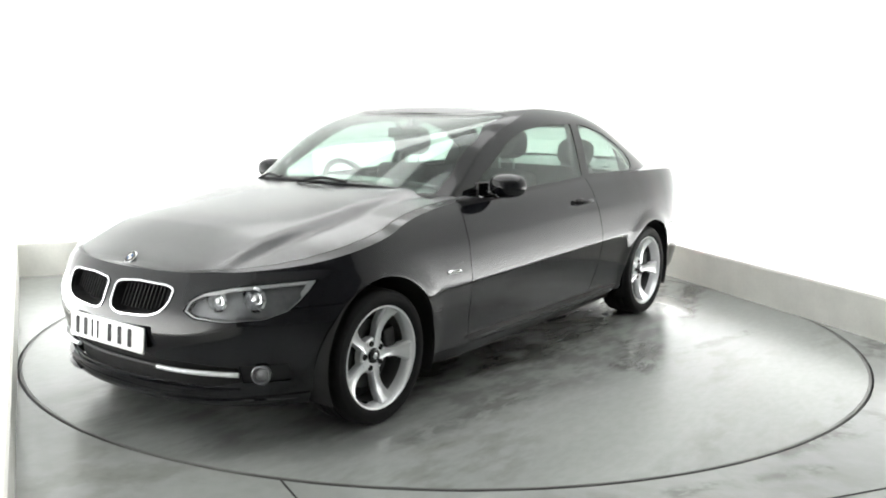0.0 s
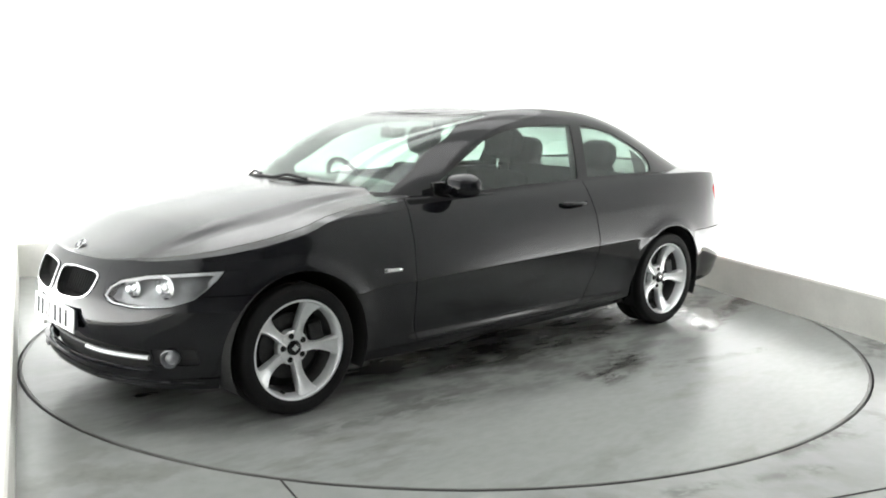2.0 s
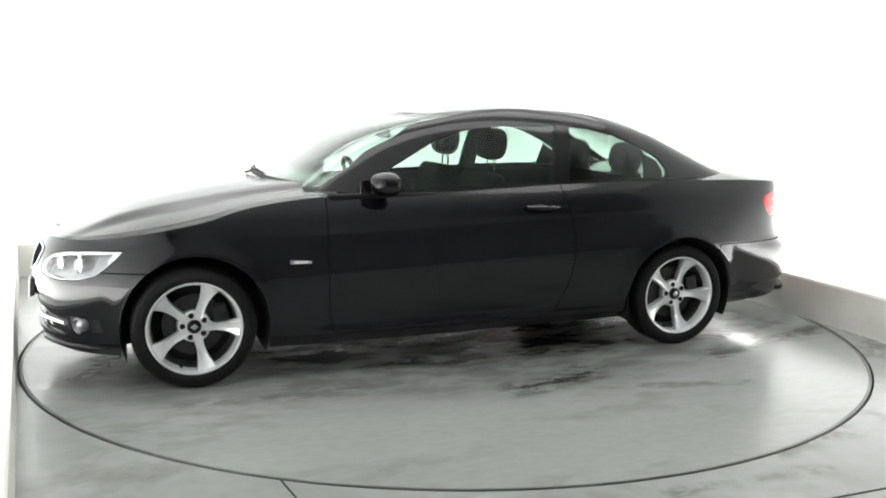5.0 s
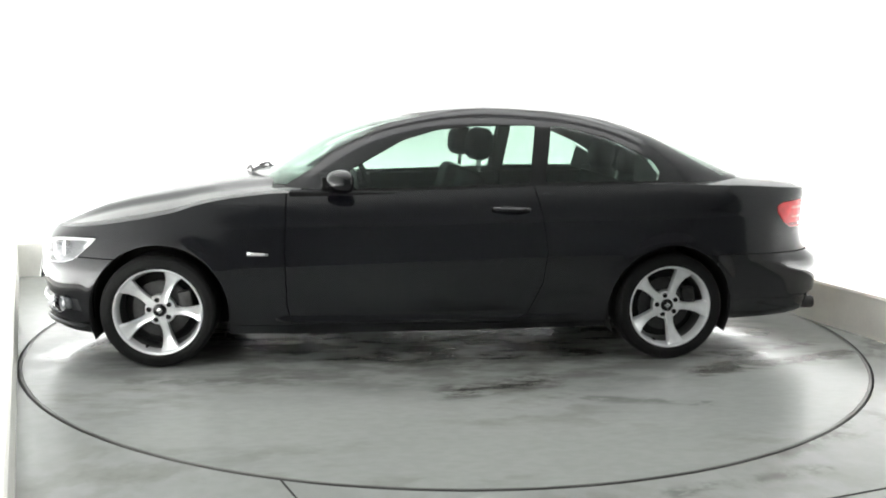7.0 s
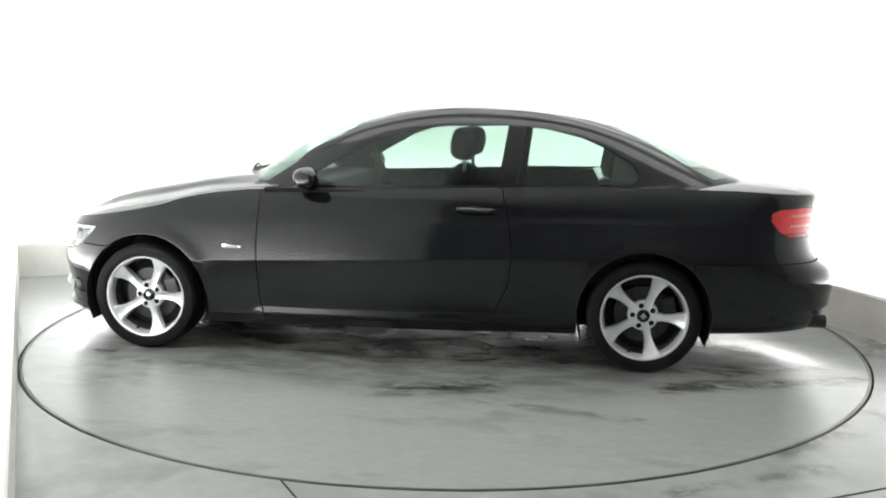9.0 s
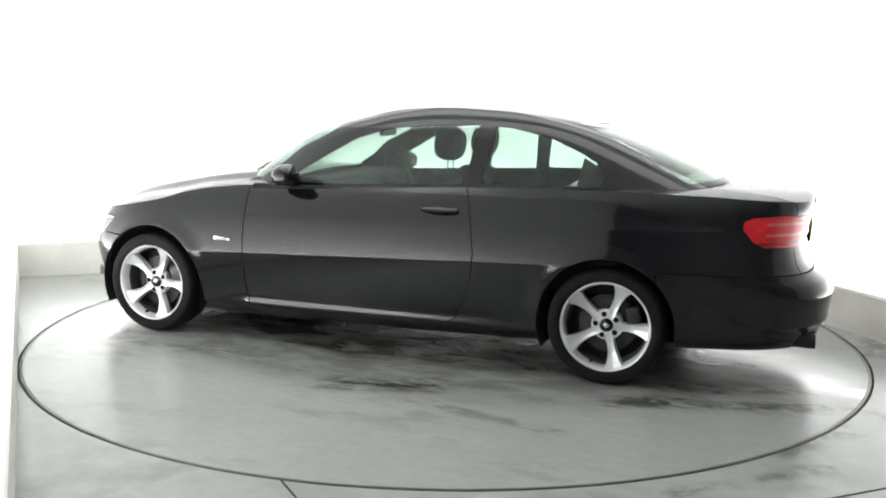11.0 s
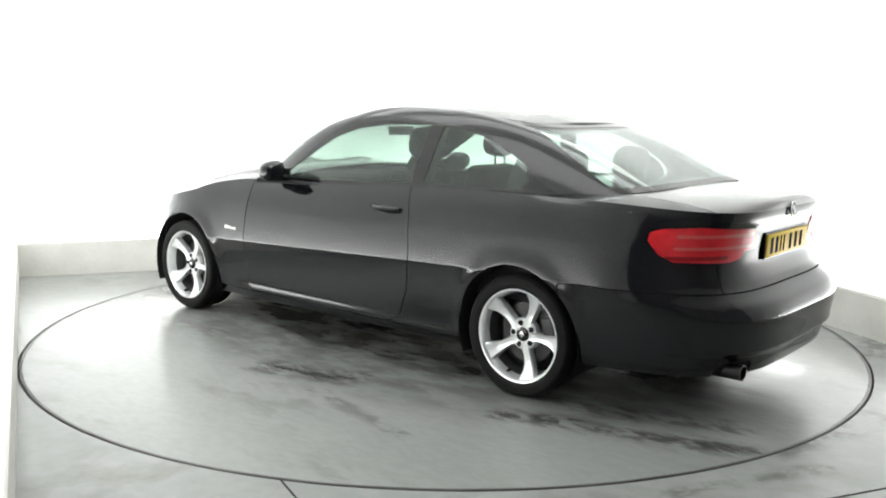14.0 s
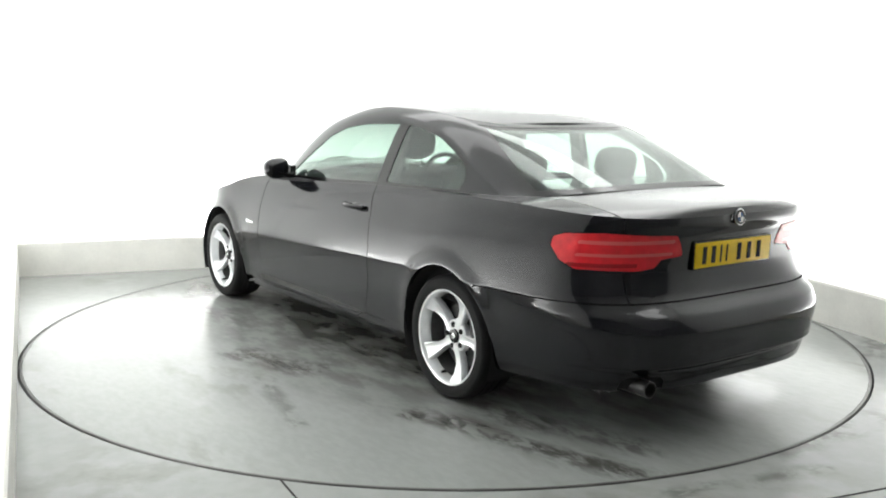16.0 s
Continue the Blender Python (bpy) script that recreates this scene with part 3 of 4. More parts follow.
# kidney grilles in the nose
KIDNEY = [(0.022, 0.61), (0.032, 0.624), (0.054, 0.633), (0.157, 0.642), (0.306, 0.638), (0.343, 0.63), (0.356, 0.616), (0.352, 0.578), (0.338, 0.55), (0.312, 0.528), (0.271, 0.514), (0.225, 0.508), (0.1, 0.501), (0.059, 0.505), (0.036, 0.518), (0.022, 0.543)]


def kidney_fn(s):
    return np.where(s.p[:, 0] > 1.5, polygon_distance(s.p[:, 1], s.p[:, 2], KIDNEY), 1.0)


kidney_all, side = cut(side, kidney_fn(side))
kidney_inner, kidney_ring = cut(kidney_all, kidney_fn(kidney_all) + 0.006)
# lower air intakes
INTAKE = [(-0.2, 0.235), (0.52, 0.240), (0.60, 0.258), (0.60, 0.320), (0.40, 0.335), (0.27, 0.335), (0.20, 0.362), (-0.2, 0.362)]
FOG = [(0.605, 0.252), (0.735, 0.258), (0.735, 0.328), (0.605, 0.330)]
intake, side = cut(side, np.where(side.p[:, 0] > 1.5, polygon_distance(side.p[:, 1], side.p[:, 2], INTAKE), 1.0))
fog_patch, side = cut(side, np.where(side.p[:, 0] > 1.5, polygon_distance(side.p[:, 1], side.p[:, 2], FOG), 1.0))


# tail lights, round the rear corner
A_TIP, A_MID, A_LOW = arc_at_x(-2.0), arc_at_x(-2.05), arc_at_x(-2.09)
TAIL = [(A_TIP, 0.800), (A_TIP, 0.838), (A_TIP + 0.05, 0.856), (A_MID + 0.16, 0.864), (TOTAL - 0.56, 0.852), (TOTAL - 0.40, 0.845), (TOTAL - 0.365, 0.80), (TOTAL - 0.345, 0.758),
        (TOTAL - 0.47, 0.748), (TOTAL - 0.50, 0.715), (TOTAL - 0.58, 0.705), (A_LOW + 0.02, 0.712), (A_MID, 0.742)]


def tail_fn(s):
    return np.where(s.p[:, 0] < -1.5, polygon_distance(s.a[:, 0], s.p[:, 2], TAIL), 1.0)


tail_patch, side = apart(side, tail_fn, 0.002)

# doors
DOOR = [(0.715, 0.93), (0.722, 0.60), (0.715, 0.30), (0.69, 0.205), (-0.50, 0.205), (-0.585, 0.25), (-0.66, 0.42), (-0.68, 0.60), (-0.655, 0.78), (-0.615, 0.93), (-0.61, 0.99), (0.70, 0.99)]


def door_fn(s):
    return np.where(s.p[:, 1] > 0.5, polygon_distance(s.p[:, 0], s.p[:, 2], DOOR), 1.0)


door_skin, side = apart(side, door_fn)


# bumpers, wings, quarters, sills
def front_bumper_fn(s):
    y = s.p[:, 1]
    seam = np.where(y < 0.36, 0.80, np.where(y < 0.42, 0.80 - (y - 0.36) / 0.06 * 0.24, 0.56))
    return np.maximum(s.p[:, 2] - seam, 1.36 - s.p[:, 0])


bumper_f, side = apart(side, front_bumper_fn)


def rear_bumper_fn(s):
    return np.maximum(s.p[:, 2] - 0.578, s.p[:, 0] + 1.62)


bumper_r, side = apart(side, rear_bumper_fn)


def sill_fn(s):
    return np.maximum(s.p[:, 2] - 0.198, np.abs(s.p[:, 0]) - 1.06)


sill, side = apart(side, sill_fn, 0.002)
wing, side = apart(side, lambda s: 0.5 - s.p[:, 0])
lid_rear, quarter = apart(side, lambda s: np.maximum(s.p[:, 1] - 0.60, 0.2 + s.p[:, 0]))


def bonnet_fn(s):
    return np.maximum(s.a[:, 0] - 0.93, 0.64 - s.p[:, 0])


bonnet_panel, bonnet_rest = apart(bonnet, bonnet_fn)


def deck_fn(s):
    return np.maximum(s.p[:, 1] - 0.61, s.p[:, 0] + 1.72)


lid_top, deck_rest = apart(deck, deck_fn)

shell_full, _line = side_skin()
for cx, r in (ARCH_F, ARCH_R):
    shell_full = cut(shell_full, arch_distance(shell_full.p[:, 0], shell_full.p[:, 2], cx) - r - 0.004)[1]
for poly in (HEADLIGHT, KIDNEY, INTAKE, FOG):
    shell_full = cut(shell_full, np.where(shell_full.p[:, 0] > 1.5, polygon_distance(shell_full.p[:, 1], shell_full.p[:, 2], poly), 1.0))[1]
whole("inner_body", shifted(shell_full, -0.014), LINER, "dark inner body seen in the shut lines")
whole("engine_bay_cover", shifted(cut(bonnet, 0.62 - bonnet.p[:, 0])[0], -0.02), LINER)

whole("front_bumper", bumper_f, PAINT)
cutout = [(0.475, 0.10), (0.475, 0.262), (0.495, 0.282), (0.615, 0.282), (0.635, 0.262), (0.635, 0.10)]
bumper_left = cut(bumper_r, np.where(bumper_r.p[:, 0] < -2.0, polygon_distance(bumper_r.p[:, 1], bumper_r.p[:, 2], cutout), 1.0))[1]
panel("rear_bumper", merged(bumper_left, mirrored(bumper_r)), PAINT, car)
both("front_wing", merged(wing, cut(bonnet_rest, 0.5 - bonnet_rest.p[:, 0])[0]), PAINT)
both("rear_quarter_panel", merged(quarter, deck_rest), PAINT)
both("sill", sill, PAINT)
doors = both("door", door_skin, PAINT)
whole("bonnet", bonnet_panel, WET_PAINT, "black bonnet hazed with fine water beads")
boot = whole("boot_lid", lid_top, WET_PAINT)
whole("boot_lid_face", lid_rear, PAINT, parent=boot)

# ---- glasshouse
DOOR_GLASS = [(0.50, 0.945), (0.40, 1.005), (0.247, 1.092), (0.094, 1.178), (-0.089, 1.235), (-0.304, 1.258), (-0.635, 1.266), (-0.590, 0.955), (0.20, 0.925), (0.46, 0.922)]
QUARTER_GLASS = [(-0.680, 0.962), (-0.725, 1.262), (-0.83, 1.252), (-1.03, 1.206), (-1.20, 1.132), (-1.295, 1.078), (-1.330, 1.02), (-1.315, 0.976), (-1.28, 0.968)]


def glass_fn(poly):
    return lambda s: np.where(s.p[:, 1] > 0.45, polygon_distance(s.p[:, 0], s.p[:, 2], poly), 1.0)


door_pane, cabin = cut(cabin, glass_fn(DOOR_GLASS)(cabin))
quarter_pane, cabin = cut(cabin, glass_fn(QUARTER_GLASS)(cabin))
SURROUND = [(0.54, 0.93), (0.40, 1.02), (0.247, 1.106), (0.094, 1.193), (-0.089, 1.250), (-0.304, 1.272), (-0.63, 1.280), (-0.83, 1.267), (-1.04, 1.220), (-1.213, 1.144), (-1.313, 1.086), (-1.352, 1.02), (-1.335, 0.962), (-1.29, 0.948),
            (-0.60, 0.930), (0.20, 0.905), (0.5, 0.90)]
window_trim, cabin = cut(cabin, glass_fn(SURROUND)(cabin))
PILLAR_EDGE = spline([(0.905, 0.72), (0.94, 0.69), (1.036, 0.545), (1.113, 0.455), (1.196, 0.29), (1.264, 0.17), (1.31, -0.03)])


def screen_fn(s, inset):
    """Windscreen: ahead of the pillar's edge, below the roof's front edge."""
    return np.maximum(PILLAR_EDGE(s.p[:, 2]) + inset - s.p[:, 0], np.maximum(0.015 + inset - s.a[:, 1], s.a[:, 1] - 0.985 + inset))


screen_pane, cabin = cut(cabin, screen_fn(cabin, 0.0))
screen_in, screen_frit = cut(screen_pane, screen_fn(screen_pane, 0.022))
rear_pane, cabin = cut(cabin, np.where(cabin.a[:, 0] > 1.2, np.maximum(cabin.p[:, 1] - (0.655 - 0.07 * cabin.a[:, 1] - 0.08 * cabin.a[:, 1] ** 2), np.maximum(0.03 - cabin.a[:, 1], cabin.a[:, 1] - 0.94)), 1.0))
rear_in, rear_frit = cut(rear_pane, np.maximum(rear_pane.p[:, 1] - (0.635 - 0.07 * rear_pane.a[:, 1] - 0.08 * rear_pane.a[:, 1] ** 2), np.maximum(0.07 - rear_pane.a[:, 1], rear_pane.a[:, 1] - 0.91)))
pillar_f, pillar_r = cut(cabin, -0.64 - cabin.p[:, 0])
both("front_pillar", pillar_f, PAINT)
both("rear_pillar", pillar_r, PAINT)
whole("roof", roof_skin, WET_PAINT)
both("window_trim", window_trim, GLOSS_BLACK, "gloss black window surround")
for nm, sk in (("door_window", door_pane), ("quarter_window", quarter_pane)):
    for ob in both(nm, shifted(sk, -0.004), GLASS, "lightly green-tinted glass", 0.003):
        ob.visible_shadow = False
for nm, sk in (("windscreen", screen_in), ("rear_window", rear_in)):
    ob = whole(nm, shifted(sk, -0.003), GLASS, "lightly green-tinted glass", 0.003)
    ob.visible_shadow = False
whole("windscreen_surround", shifted(screen_frit, -0.002), GLOSS_BLACK)
whole("rear_window_surround", shifted(rear_frit, -0.002), GLOSS_BLACK)
# roof lining and inner pillars
whole("headlining", shifted(roof_skin, -0.03), GREY_TRIM)
both("pillar_lining", shifted(pillar_r, -0.03), GREY_TRIM)
both("quarter_lining", shifted(cut(quarter_pane, quarter_pane.p[:, 0] + 1.19 + 0.15 * (quarter_pane.p[:, 2] - 1.0))[0], -0.035), GREY_TRIM)

# ---- lamps and nose details


def ball(r, at, sx=1.0, sy=1.0, sz=1.0, seg=20):
    bm = bmesh.new()
    bmesh.ops.create_uvsphere(bm, u_segments=seg, v_segments=seg // 2, radius=r)
    bm.transform(Matrix.Translation(at) @ Matrix.Diagonal((sx, sy, sz, 1)))
    return bm


def disc_facing(r0, r1, at, aim, depth):
    """A dished ring or disc that faces aim."""
    bm = lathe([(r1, 0.0), (r0, 0.006), (max(r0 * 0.75, 0.001), -depth * 0.5), (0.001, -depth)], 28, axis="z")
    d = Vector(aim).normalized()
    bm.transform(Matrix.Translation(at) @ Vector((0, 0, 1)).rotation_difference(d).to_matrix().to_4x4())
    return bm


for sg, ob in zip((1, -1), both("headlight", shifted(lens, 0.001), LAMP_GLASS, "clear headlight lens", 0.003)):
    ob.visible_shadow = False
    src = lens if sg == 1 else mirrored(lens)
    panel("reflector", shifted(src, -0.055), LAMP_DARK, ob, "dull grey lamp housing")
    brow = cut(src, -(headlight_fn(lens) + 0.004 + 0.011 * np.clip((src.p[:, 2] - 0.60) / 0.02, 0, 1)))[0]
    panel("bezel", shifted(brow, -0.010), LAMP_BROW, ob, "silver lamp edge", 0.010)
    for (x, y, z, r) in ((1.985, 0.512, 0.582, 0.045), (1.898, 0.632, 0.592, 0.053)):
        part("projector", disc_facing(r * 0.8, r, (x, sg * y, z), (0.93, sg * 0.35, 0.02), 0.05), CHROME, ob, "chrome ring lamp")
        part("bulb_lens", ball(r * 0.5, (x - 0.015, sg * y, z)), CHROME, ob)
plain_side, _line = side_skin()
intake_deep = cut(plain_side, np.where(plain_side.p[:, 0] > 1.5, polygon_distance(plain_side.p[:, 1], plain_side.p[:, 2], INTAKE) - 0.03, 1.0))[0]


def cavity_wall(poly, depth, sg):
    """Walls of an opening in the nose, from the skin inwards."""
    near = plain_side.p[plain_side.p[:, 0] > 1.5]
    bm = bmesh.new()
    front, back = [], []
    for y, z in poly:
        x = float(near[np.argmin((near[:, 1] - y) ** 2 + (near[:, 2] - z) ** 2), 0])
        front.append(bm.verts.new((x - 0.004, sg * y, z)))
        back.append(bm.verts.new((x - depth, sg * y, z)))
    for i in range(len(poly)):
        j = (i + 1) % len(poly)
        bm.faces.new((front[i], front[j], back[j], back[i]))
    bm.faces.new(back)
    bmesh.ops.recalc_face_normals(bm, faces=bm.faces)
    return bm


for sg, sk in ((1, kidney_ring), (-1, mirrored(kidney_ring))):
    ring = panel("grille", shifted(sk, 0.006), CHROME, car, "chrome-framed black kidney-shaped grille", 0.005)
    part("grille_back", cavity_wall(KIDNEY, 0.06, sg), LINER, ring, smooth=False)
    for i in range(14):
        y = 0.045 + 0.0222 * i
        lo, hi = 0.514 + max(0, y - 0.2) * 0.20, 0.633 - max(0, y - 0.2) * 0.06
        x = 2.105 - 0.32 * y * y
        bm = box(0.03, 0.006, hi - lo, (x - 0.035, sg * y, (lo + hi) / 2), turn=Matrix.Rotation(radians(-24), 4, "Y"))
        part("slat", bm, LINER, ring)
whole("lower_grille", shifted(intake_deep, -0.045), LINER, "black lower air intake")
for sg, sk in ((1, fog_patch), (-1, mirrored(fog_patch))):
    housing = panel("fog_lamp", shifted(sk, -0.012), BLACK_PLASTIC, car, "round fog lamp in a black housing", 0.02)
    part("lamp_rim", disc_facing(0.034, 0.040, (1.912, sg * 0.678, 0.293), (0.8, sg * 0.58, 0), 0.03), LAMP_DARK, housing)
    part("lamp_lens", ball(0.033, (1.886, sg * 0.662, 0.293)), LAMP_DARK, housing)
    line = [(2.10 - 0.9 * (y - 0.22) ** 2, sg * y, 0.303 - 0.02 * (y - 0.22)) for y in np.linspace(0.28, 0.615, 9)]
    part("trim_strip", tube([(x + 0.012, y, z) for x, y, z in line], 0.010, 8), LAMP_GREY, car, "silver strip across the air intake")


def bumper_line(z, y0, y1, out, sg=1, count=22):
    """Points along the front bumper at one height, a little proud of its skin."""
    th = np.linspace(0, 0.97, 400)
    x, yn = outline(th, nose_x(z), -2.4)
    y = yn * (half_w(x) - side_in(z - 0.545 + 0.035 * np.clip(x, -1.3, 1.3) + 0.54))
    ys = np.linspace(y0, y1, count)
    return [(float(np.interp(v, y, x)) + out, sg * v, z) for v in ys]


def blade(points, height, depth):
    """A flat lip with a rounded front edge, along a line of points."""
    bm = bmesh.new()
    sec = [(-depth, -height / 2), (0, -height / 2), (depth * 0.35, -height * 0.2), (depth * 0.35, height * 0.2), (0, height / 2), (-depth, height / 2)]
    rings = []
    for i, p in enumerate(points):
        k = min(1.0, 0.15 + 5.0 * min(i, len(points) - 1 - i) / (len(points) - 1))
        rings.append([bm.verts.new((p[0] + a * k, p[1] * (1 + a * k * 0.25), p[2] + c * k)) for a, c in sec])
    for a, c in zip(rings, rings[1:]):
        for i in range(len(sec)):
            bm.faces.new((a[i], a[(i + 1) % len(sec)], c[(i + 1) % len(sec)], c[i]))
    bm.faces.new(rings[0]), bm.faces.new(rings[-1])
    bmesh.ops.recalc_face_normals(bm, faces=bm.faces)
    return bm


wide_lip = bumper_line(0.226, 0.0, 0.60, 0.012)
part("intake_lip", blade([(x, -y, z) for x, y, z in wide_lip[:0:-1]] + wide_lip, 0.020, 0.028), PAINT, car, "black lip below the air intake")
part("intake_bar", tube([(x - 0.03, y, z + 0.065) for x, y, z in [(a, -b, c) for a, b, c in wide_lip[:0:-1]] + wide_lip], 0.006, 6), BLACK_PLASTIC, car)
for sg in (1, -1):
    part("bumper_winglet", blade(bumper_line(0.178, 0.30, 0.74, 0.016, sg), 0.024, 0.030), PAINT, car, "black winglet at the foot of the bumper")
# splitter lip under the bumper
whole("splitter", shifted(cut(bumper_f, np.maximum(bumper_f.p[:, 2] - 0.195, 1.72 - bumper_f.p[:, 0]))[0], 0.006), PAINT, thick=0.012)


def number_plate(name, at, pitch, back, sheet_mat, label, faces_rear):
    """Plate with seven plain bars in place of characters."""
    turn = Matrix.Translation(at) @ Matrix.Rotation(radians(180 if faces_rear else 0), 4, "Z") @ Matrix.Rotation(radians(pitch), 4, "Y")
    bm = box(0.008, 0.52, 0.108, bevel=0.003, seg=2)
    bm.transform(turn)
    ob = part(name, bm, sheet_mat, car, label)
    ys = (-0.205, -0.145, -0.095, -0.055, 0.03, 0.10, 0.17)
    for i, y in enumerate(ys):
        w = 0.012 if i in (2, 3) else 0.034
        b = box(0.003, w * 0.72, 0.074, (0.0055, y, 0))
        b.transform(turn)
        part("bar", b, PLATE_BLACK, ob, smooth=False)
    return ob


number_plate("front_number_plate", (2.153, 0, 0.411), -4, BLACK_PLASTIC, WHITE_PLATE, "white number plate with plain dark bars", False)
part("plate_holder", box(0.02, 0.50, 0.09, (2.140, 0, 0.411), bevel=0.006, turn=Matrix.Rotation(radians(-4), 4, "Y")), BLACK_PLASTIC, car)
number_plate("rear_number_plate", (-2.322, 0, 0.752), 2, BLACK_PLASTIC, YELLOW_PLATE, "yellow number plate with plain dark bars", True)
part("plate_recess", box(0.010, 0.536, 0.122, (-2.314, 0, 0.752), bevel=0.003), GLOSS_BLACK, car)


def badge(at, normal, r, parent):
    """Round badge, plain coloured quarters."""
    q = Vector((0, 0, 1)).rotation_difference(Vector(normal).normalized()).to_matrix().to_4x4()
    m = Matrix.Translation(at) @ q
    bm = lathe([(r, -0.004), (r, 0.002), (r * 0.92, 0.004), (0.0005, 0.0042)], 32, axis="z")
    bm.transform(m)
    ob = part("badge", bm, CHROME, parent, "round chrome-rimmed badge")
    bm = lathe([(r * 0.88, 0.0046), (r * 0.58, 0.0050)], 32, axis="z")
    bm.transform(m)
    part("badge_ring", bm, GLOSS_BLACK, ob)
    for k in range(4):
        bm = bmesh.new()
        c = bm.verts.new((0, 0, 0.0056))
        arc_ = [bm.verts.new((r * 0.55 * math.cos(a), r * 0.55 * math.sin(a), 0.0054)) for a in np.linspace(k * math.pi / 2, (k + 1) * math.pi / 2, 8)]
        for a, b in zip(arc_, arc_[1:]):
            bm.faces.new((c, a, b))
        bm.transform(m)
        part("badge_quarter", bm, BADGE_BLUE if k % 2 else WHITE_PLATE, ob)
    return ob


badge((2.022, 0, 0.709), (0.68, 0, 0.73), 0.031, car)
badge((-2.341, 0, 0.905), (-1, 0, 0.10), 0.037, boot)

# tail lights
for sg, ob in zip((1, -1), both("tail_light", shifted(tail_patch, 0.004), RED_LENS, "red tail light wrapped round the rear corner", 0.02)):
    src = tail_patch if sg == 1 else mirrored(tail_patch)
    u, z = tail_patch.a[:, 0], tail_patch.p[:, 2]
    for nm, z0, z1, mat in (("light_bar", 0.815, 0.830, PALE_RED), ("light_bar", 0.765, 0.778, PALE_RED)):
        val = np.maximum(np.maximum(A_MID + 0.06 - u, u - (TOTAL - 0.41)), np.maximum(z0 - z, z - z1))
        panel(nm, shifted(cut(src, val)[0], 0.0055), mat, ob, thick=0.002)
    lower = np.maximum(np.maximum(A_MID + 0.03 - u, u - (TOTAL - 0.59)), np.maximum(0.722 - z, z - 0.738))
    panel("light_bar", shifted(cut(src, lower)[0], 0.0055), DEEP_RED, ob, thick=0.002)
# exhaust
pipe = lathe([(0.036, -0.20), (0.036, 0.0), (0.031, 0.002), (0.030, -0.15)], 24, axis="x")
pipe.transform(Matrix.Translation((-2.368, 0.555, 0.236)) @ Matrix.Rotation(math.pi, 4, "Z"))
part("exhaust_pipe", pipe, STEEL, car, "round steel exhaust pipe")
# side indicators, handles
for sg in (1, -1):
    bm = box(0.11, 0.008, 0.024, bevel=0.0035, seg=2)
    for v in bm.verts:
        v.co.z *= 0.55 + 0.45 * (0.055 + v.co.x) / 0.11
    bm.transform(Matrix.Translation((0.862, sg * 0.863, 0.585)) @ Matrix.Rotation(radians(-3), 4, "Y"))
    ob = part("side_indicator", bm, CHROME, car, "clear chrome-edged side indicator")
    part("lens", box(0.07, 0.004, 0.012, (0.862, sg * 0.868, 0.586), bevel=0.0015), WHITE_PLATE, ob)
    door = doors[0] if sg == 1 else doors[1]
    cup = ball(0.06, (-0.47, sg * 0.818, 0.806), 1.0, 0.16, 0.52)
    part("handle_cup", cup, GLOSS_BLACK, door)
    hp = [(-0.385 - 0.19 * t, sg * (0.836 + 0.030 * math.sin(math.pi * t) ** 0.6), 0.822 - 0.004 * t) for t in np.linspace(0, 1, 13)]
    bm = tube(hp, 0.0135, 10)
    part("door_handle", bm, PAINT, door)

# door mirrors
for sg in (1, -1):
    bm = ball(1.0, (0, 0, 0), seg=28)
    for v in bm.verts:
        c = v.co
        x = c.x * (0.085 if c.x > 0 else 0.045)
        v.co = Vector((0.412 + x * 1.1 + 0.03 * c.y * -0.6, 0.872 + 0.088 * math.copysign(abs(c.y) ** 0.8, c.y), 0.968 + 0.064 * math.copysign(abs(c.z) ** 0.75, c.z) * (1 - 0.12 * c.y)))
    if sg < 0:
        bm.transform(Matrix.Diagonal((1, -1, 1, 1)))
        bmesh.ops.reverse_faces(bm, faces=bm.faces)
    mirror = part("door_mirror", bm, PAINT, car, "black door mirror on a short arm")
    glass = box(0.004, 0.10, 0.066, (0.374, sg * 0.877, 0.970), bevel=0.0018, turn=Matrix.Rotation(radians(sg * 8), 4, "Z"))
    part("mirror_glass", glass, CHROME, mirror)
    part("mirror_arm", joined(box(0.10, 0.10, 0.035, (0.44, sg * 0.80, 0.925), bevel=0.012), box(0.13, 0.03, 0.09, (0.47, sg * 0.755, 0.94), bevel=0.012)), GLOSS_BLACK, mirror)

# wipers
for k, (x0, y0, x1, y1) in enumerate(((0.80, -0.50, 0.90, 0.06), (0.84, -0.06, 0.78, 0.55))):
    pts = []
    for t in np.linspace(0, 1, 9):
        y = y0 + (y1 - y0) * t
        x = 0.935 - 0.30 * abs(y / 0.66) ** 3.2
        pts.append((x + 0.02, y, 0.960 - 0.05 * abs(y / 0.66) ** 3 + 0.012))
    w = part("wiper", tube(pts, 0.009, 6), BLACK_PLASTIC, car, "black wiper at the foot of the windscreen")
    arm = [(pts[0][0] + 0.05, pts[0][1] + 0.02, pts[0][2] + 0.0), ((pts[0][0] + pts[4][0]) / 2 + 0.02, (pts[0][1] + pts[4][1]) / 2, pts[2][2] + 0.025), (pts[4][0], pts[4][1], pts[4][2] + 0.012)]
    part("wiper_arm", tube(arm, 0.008, 6), BLACK_PLASTIC, w)
part("cowl", box(0.16, 1.08, 0.03, (0.76, 0, 0.935), bevel=0.01), BLACK_PLASTIC, car)

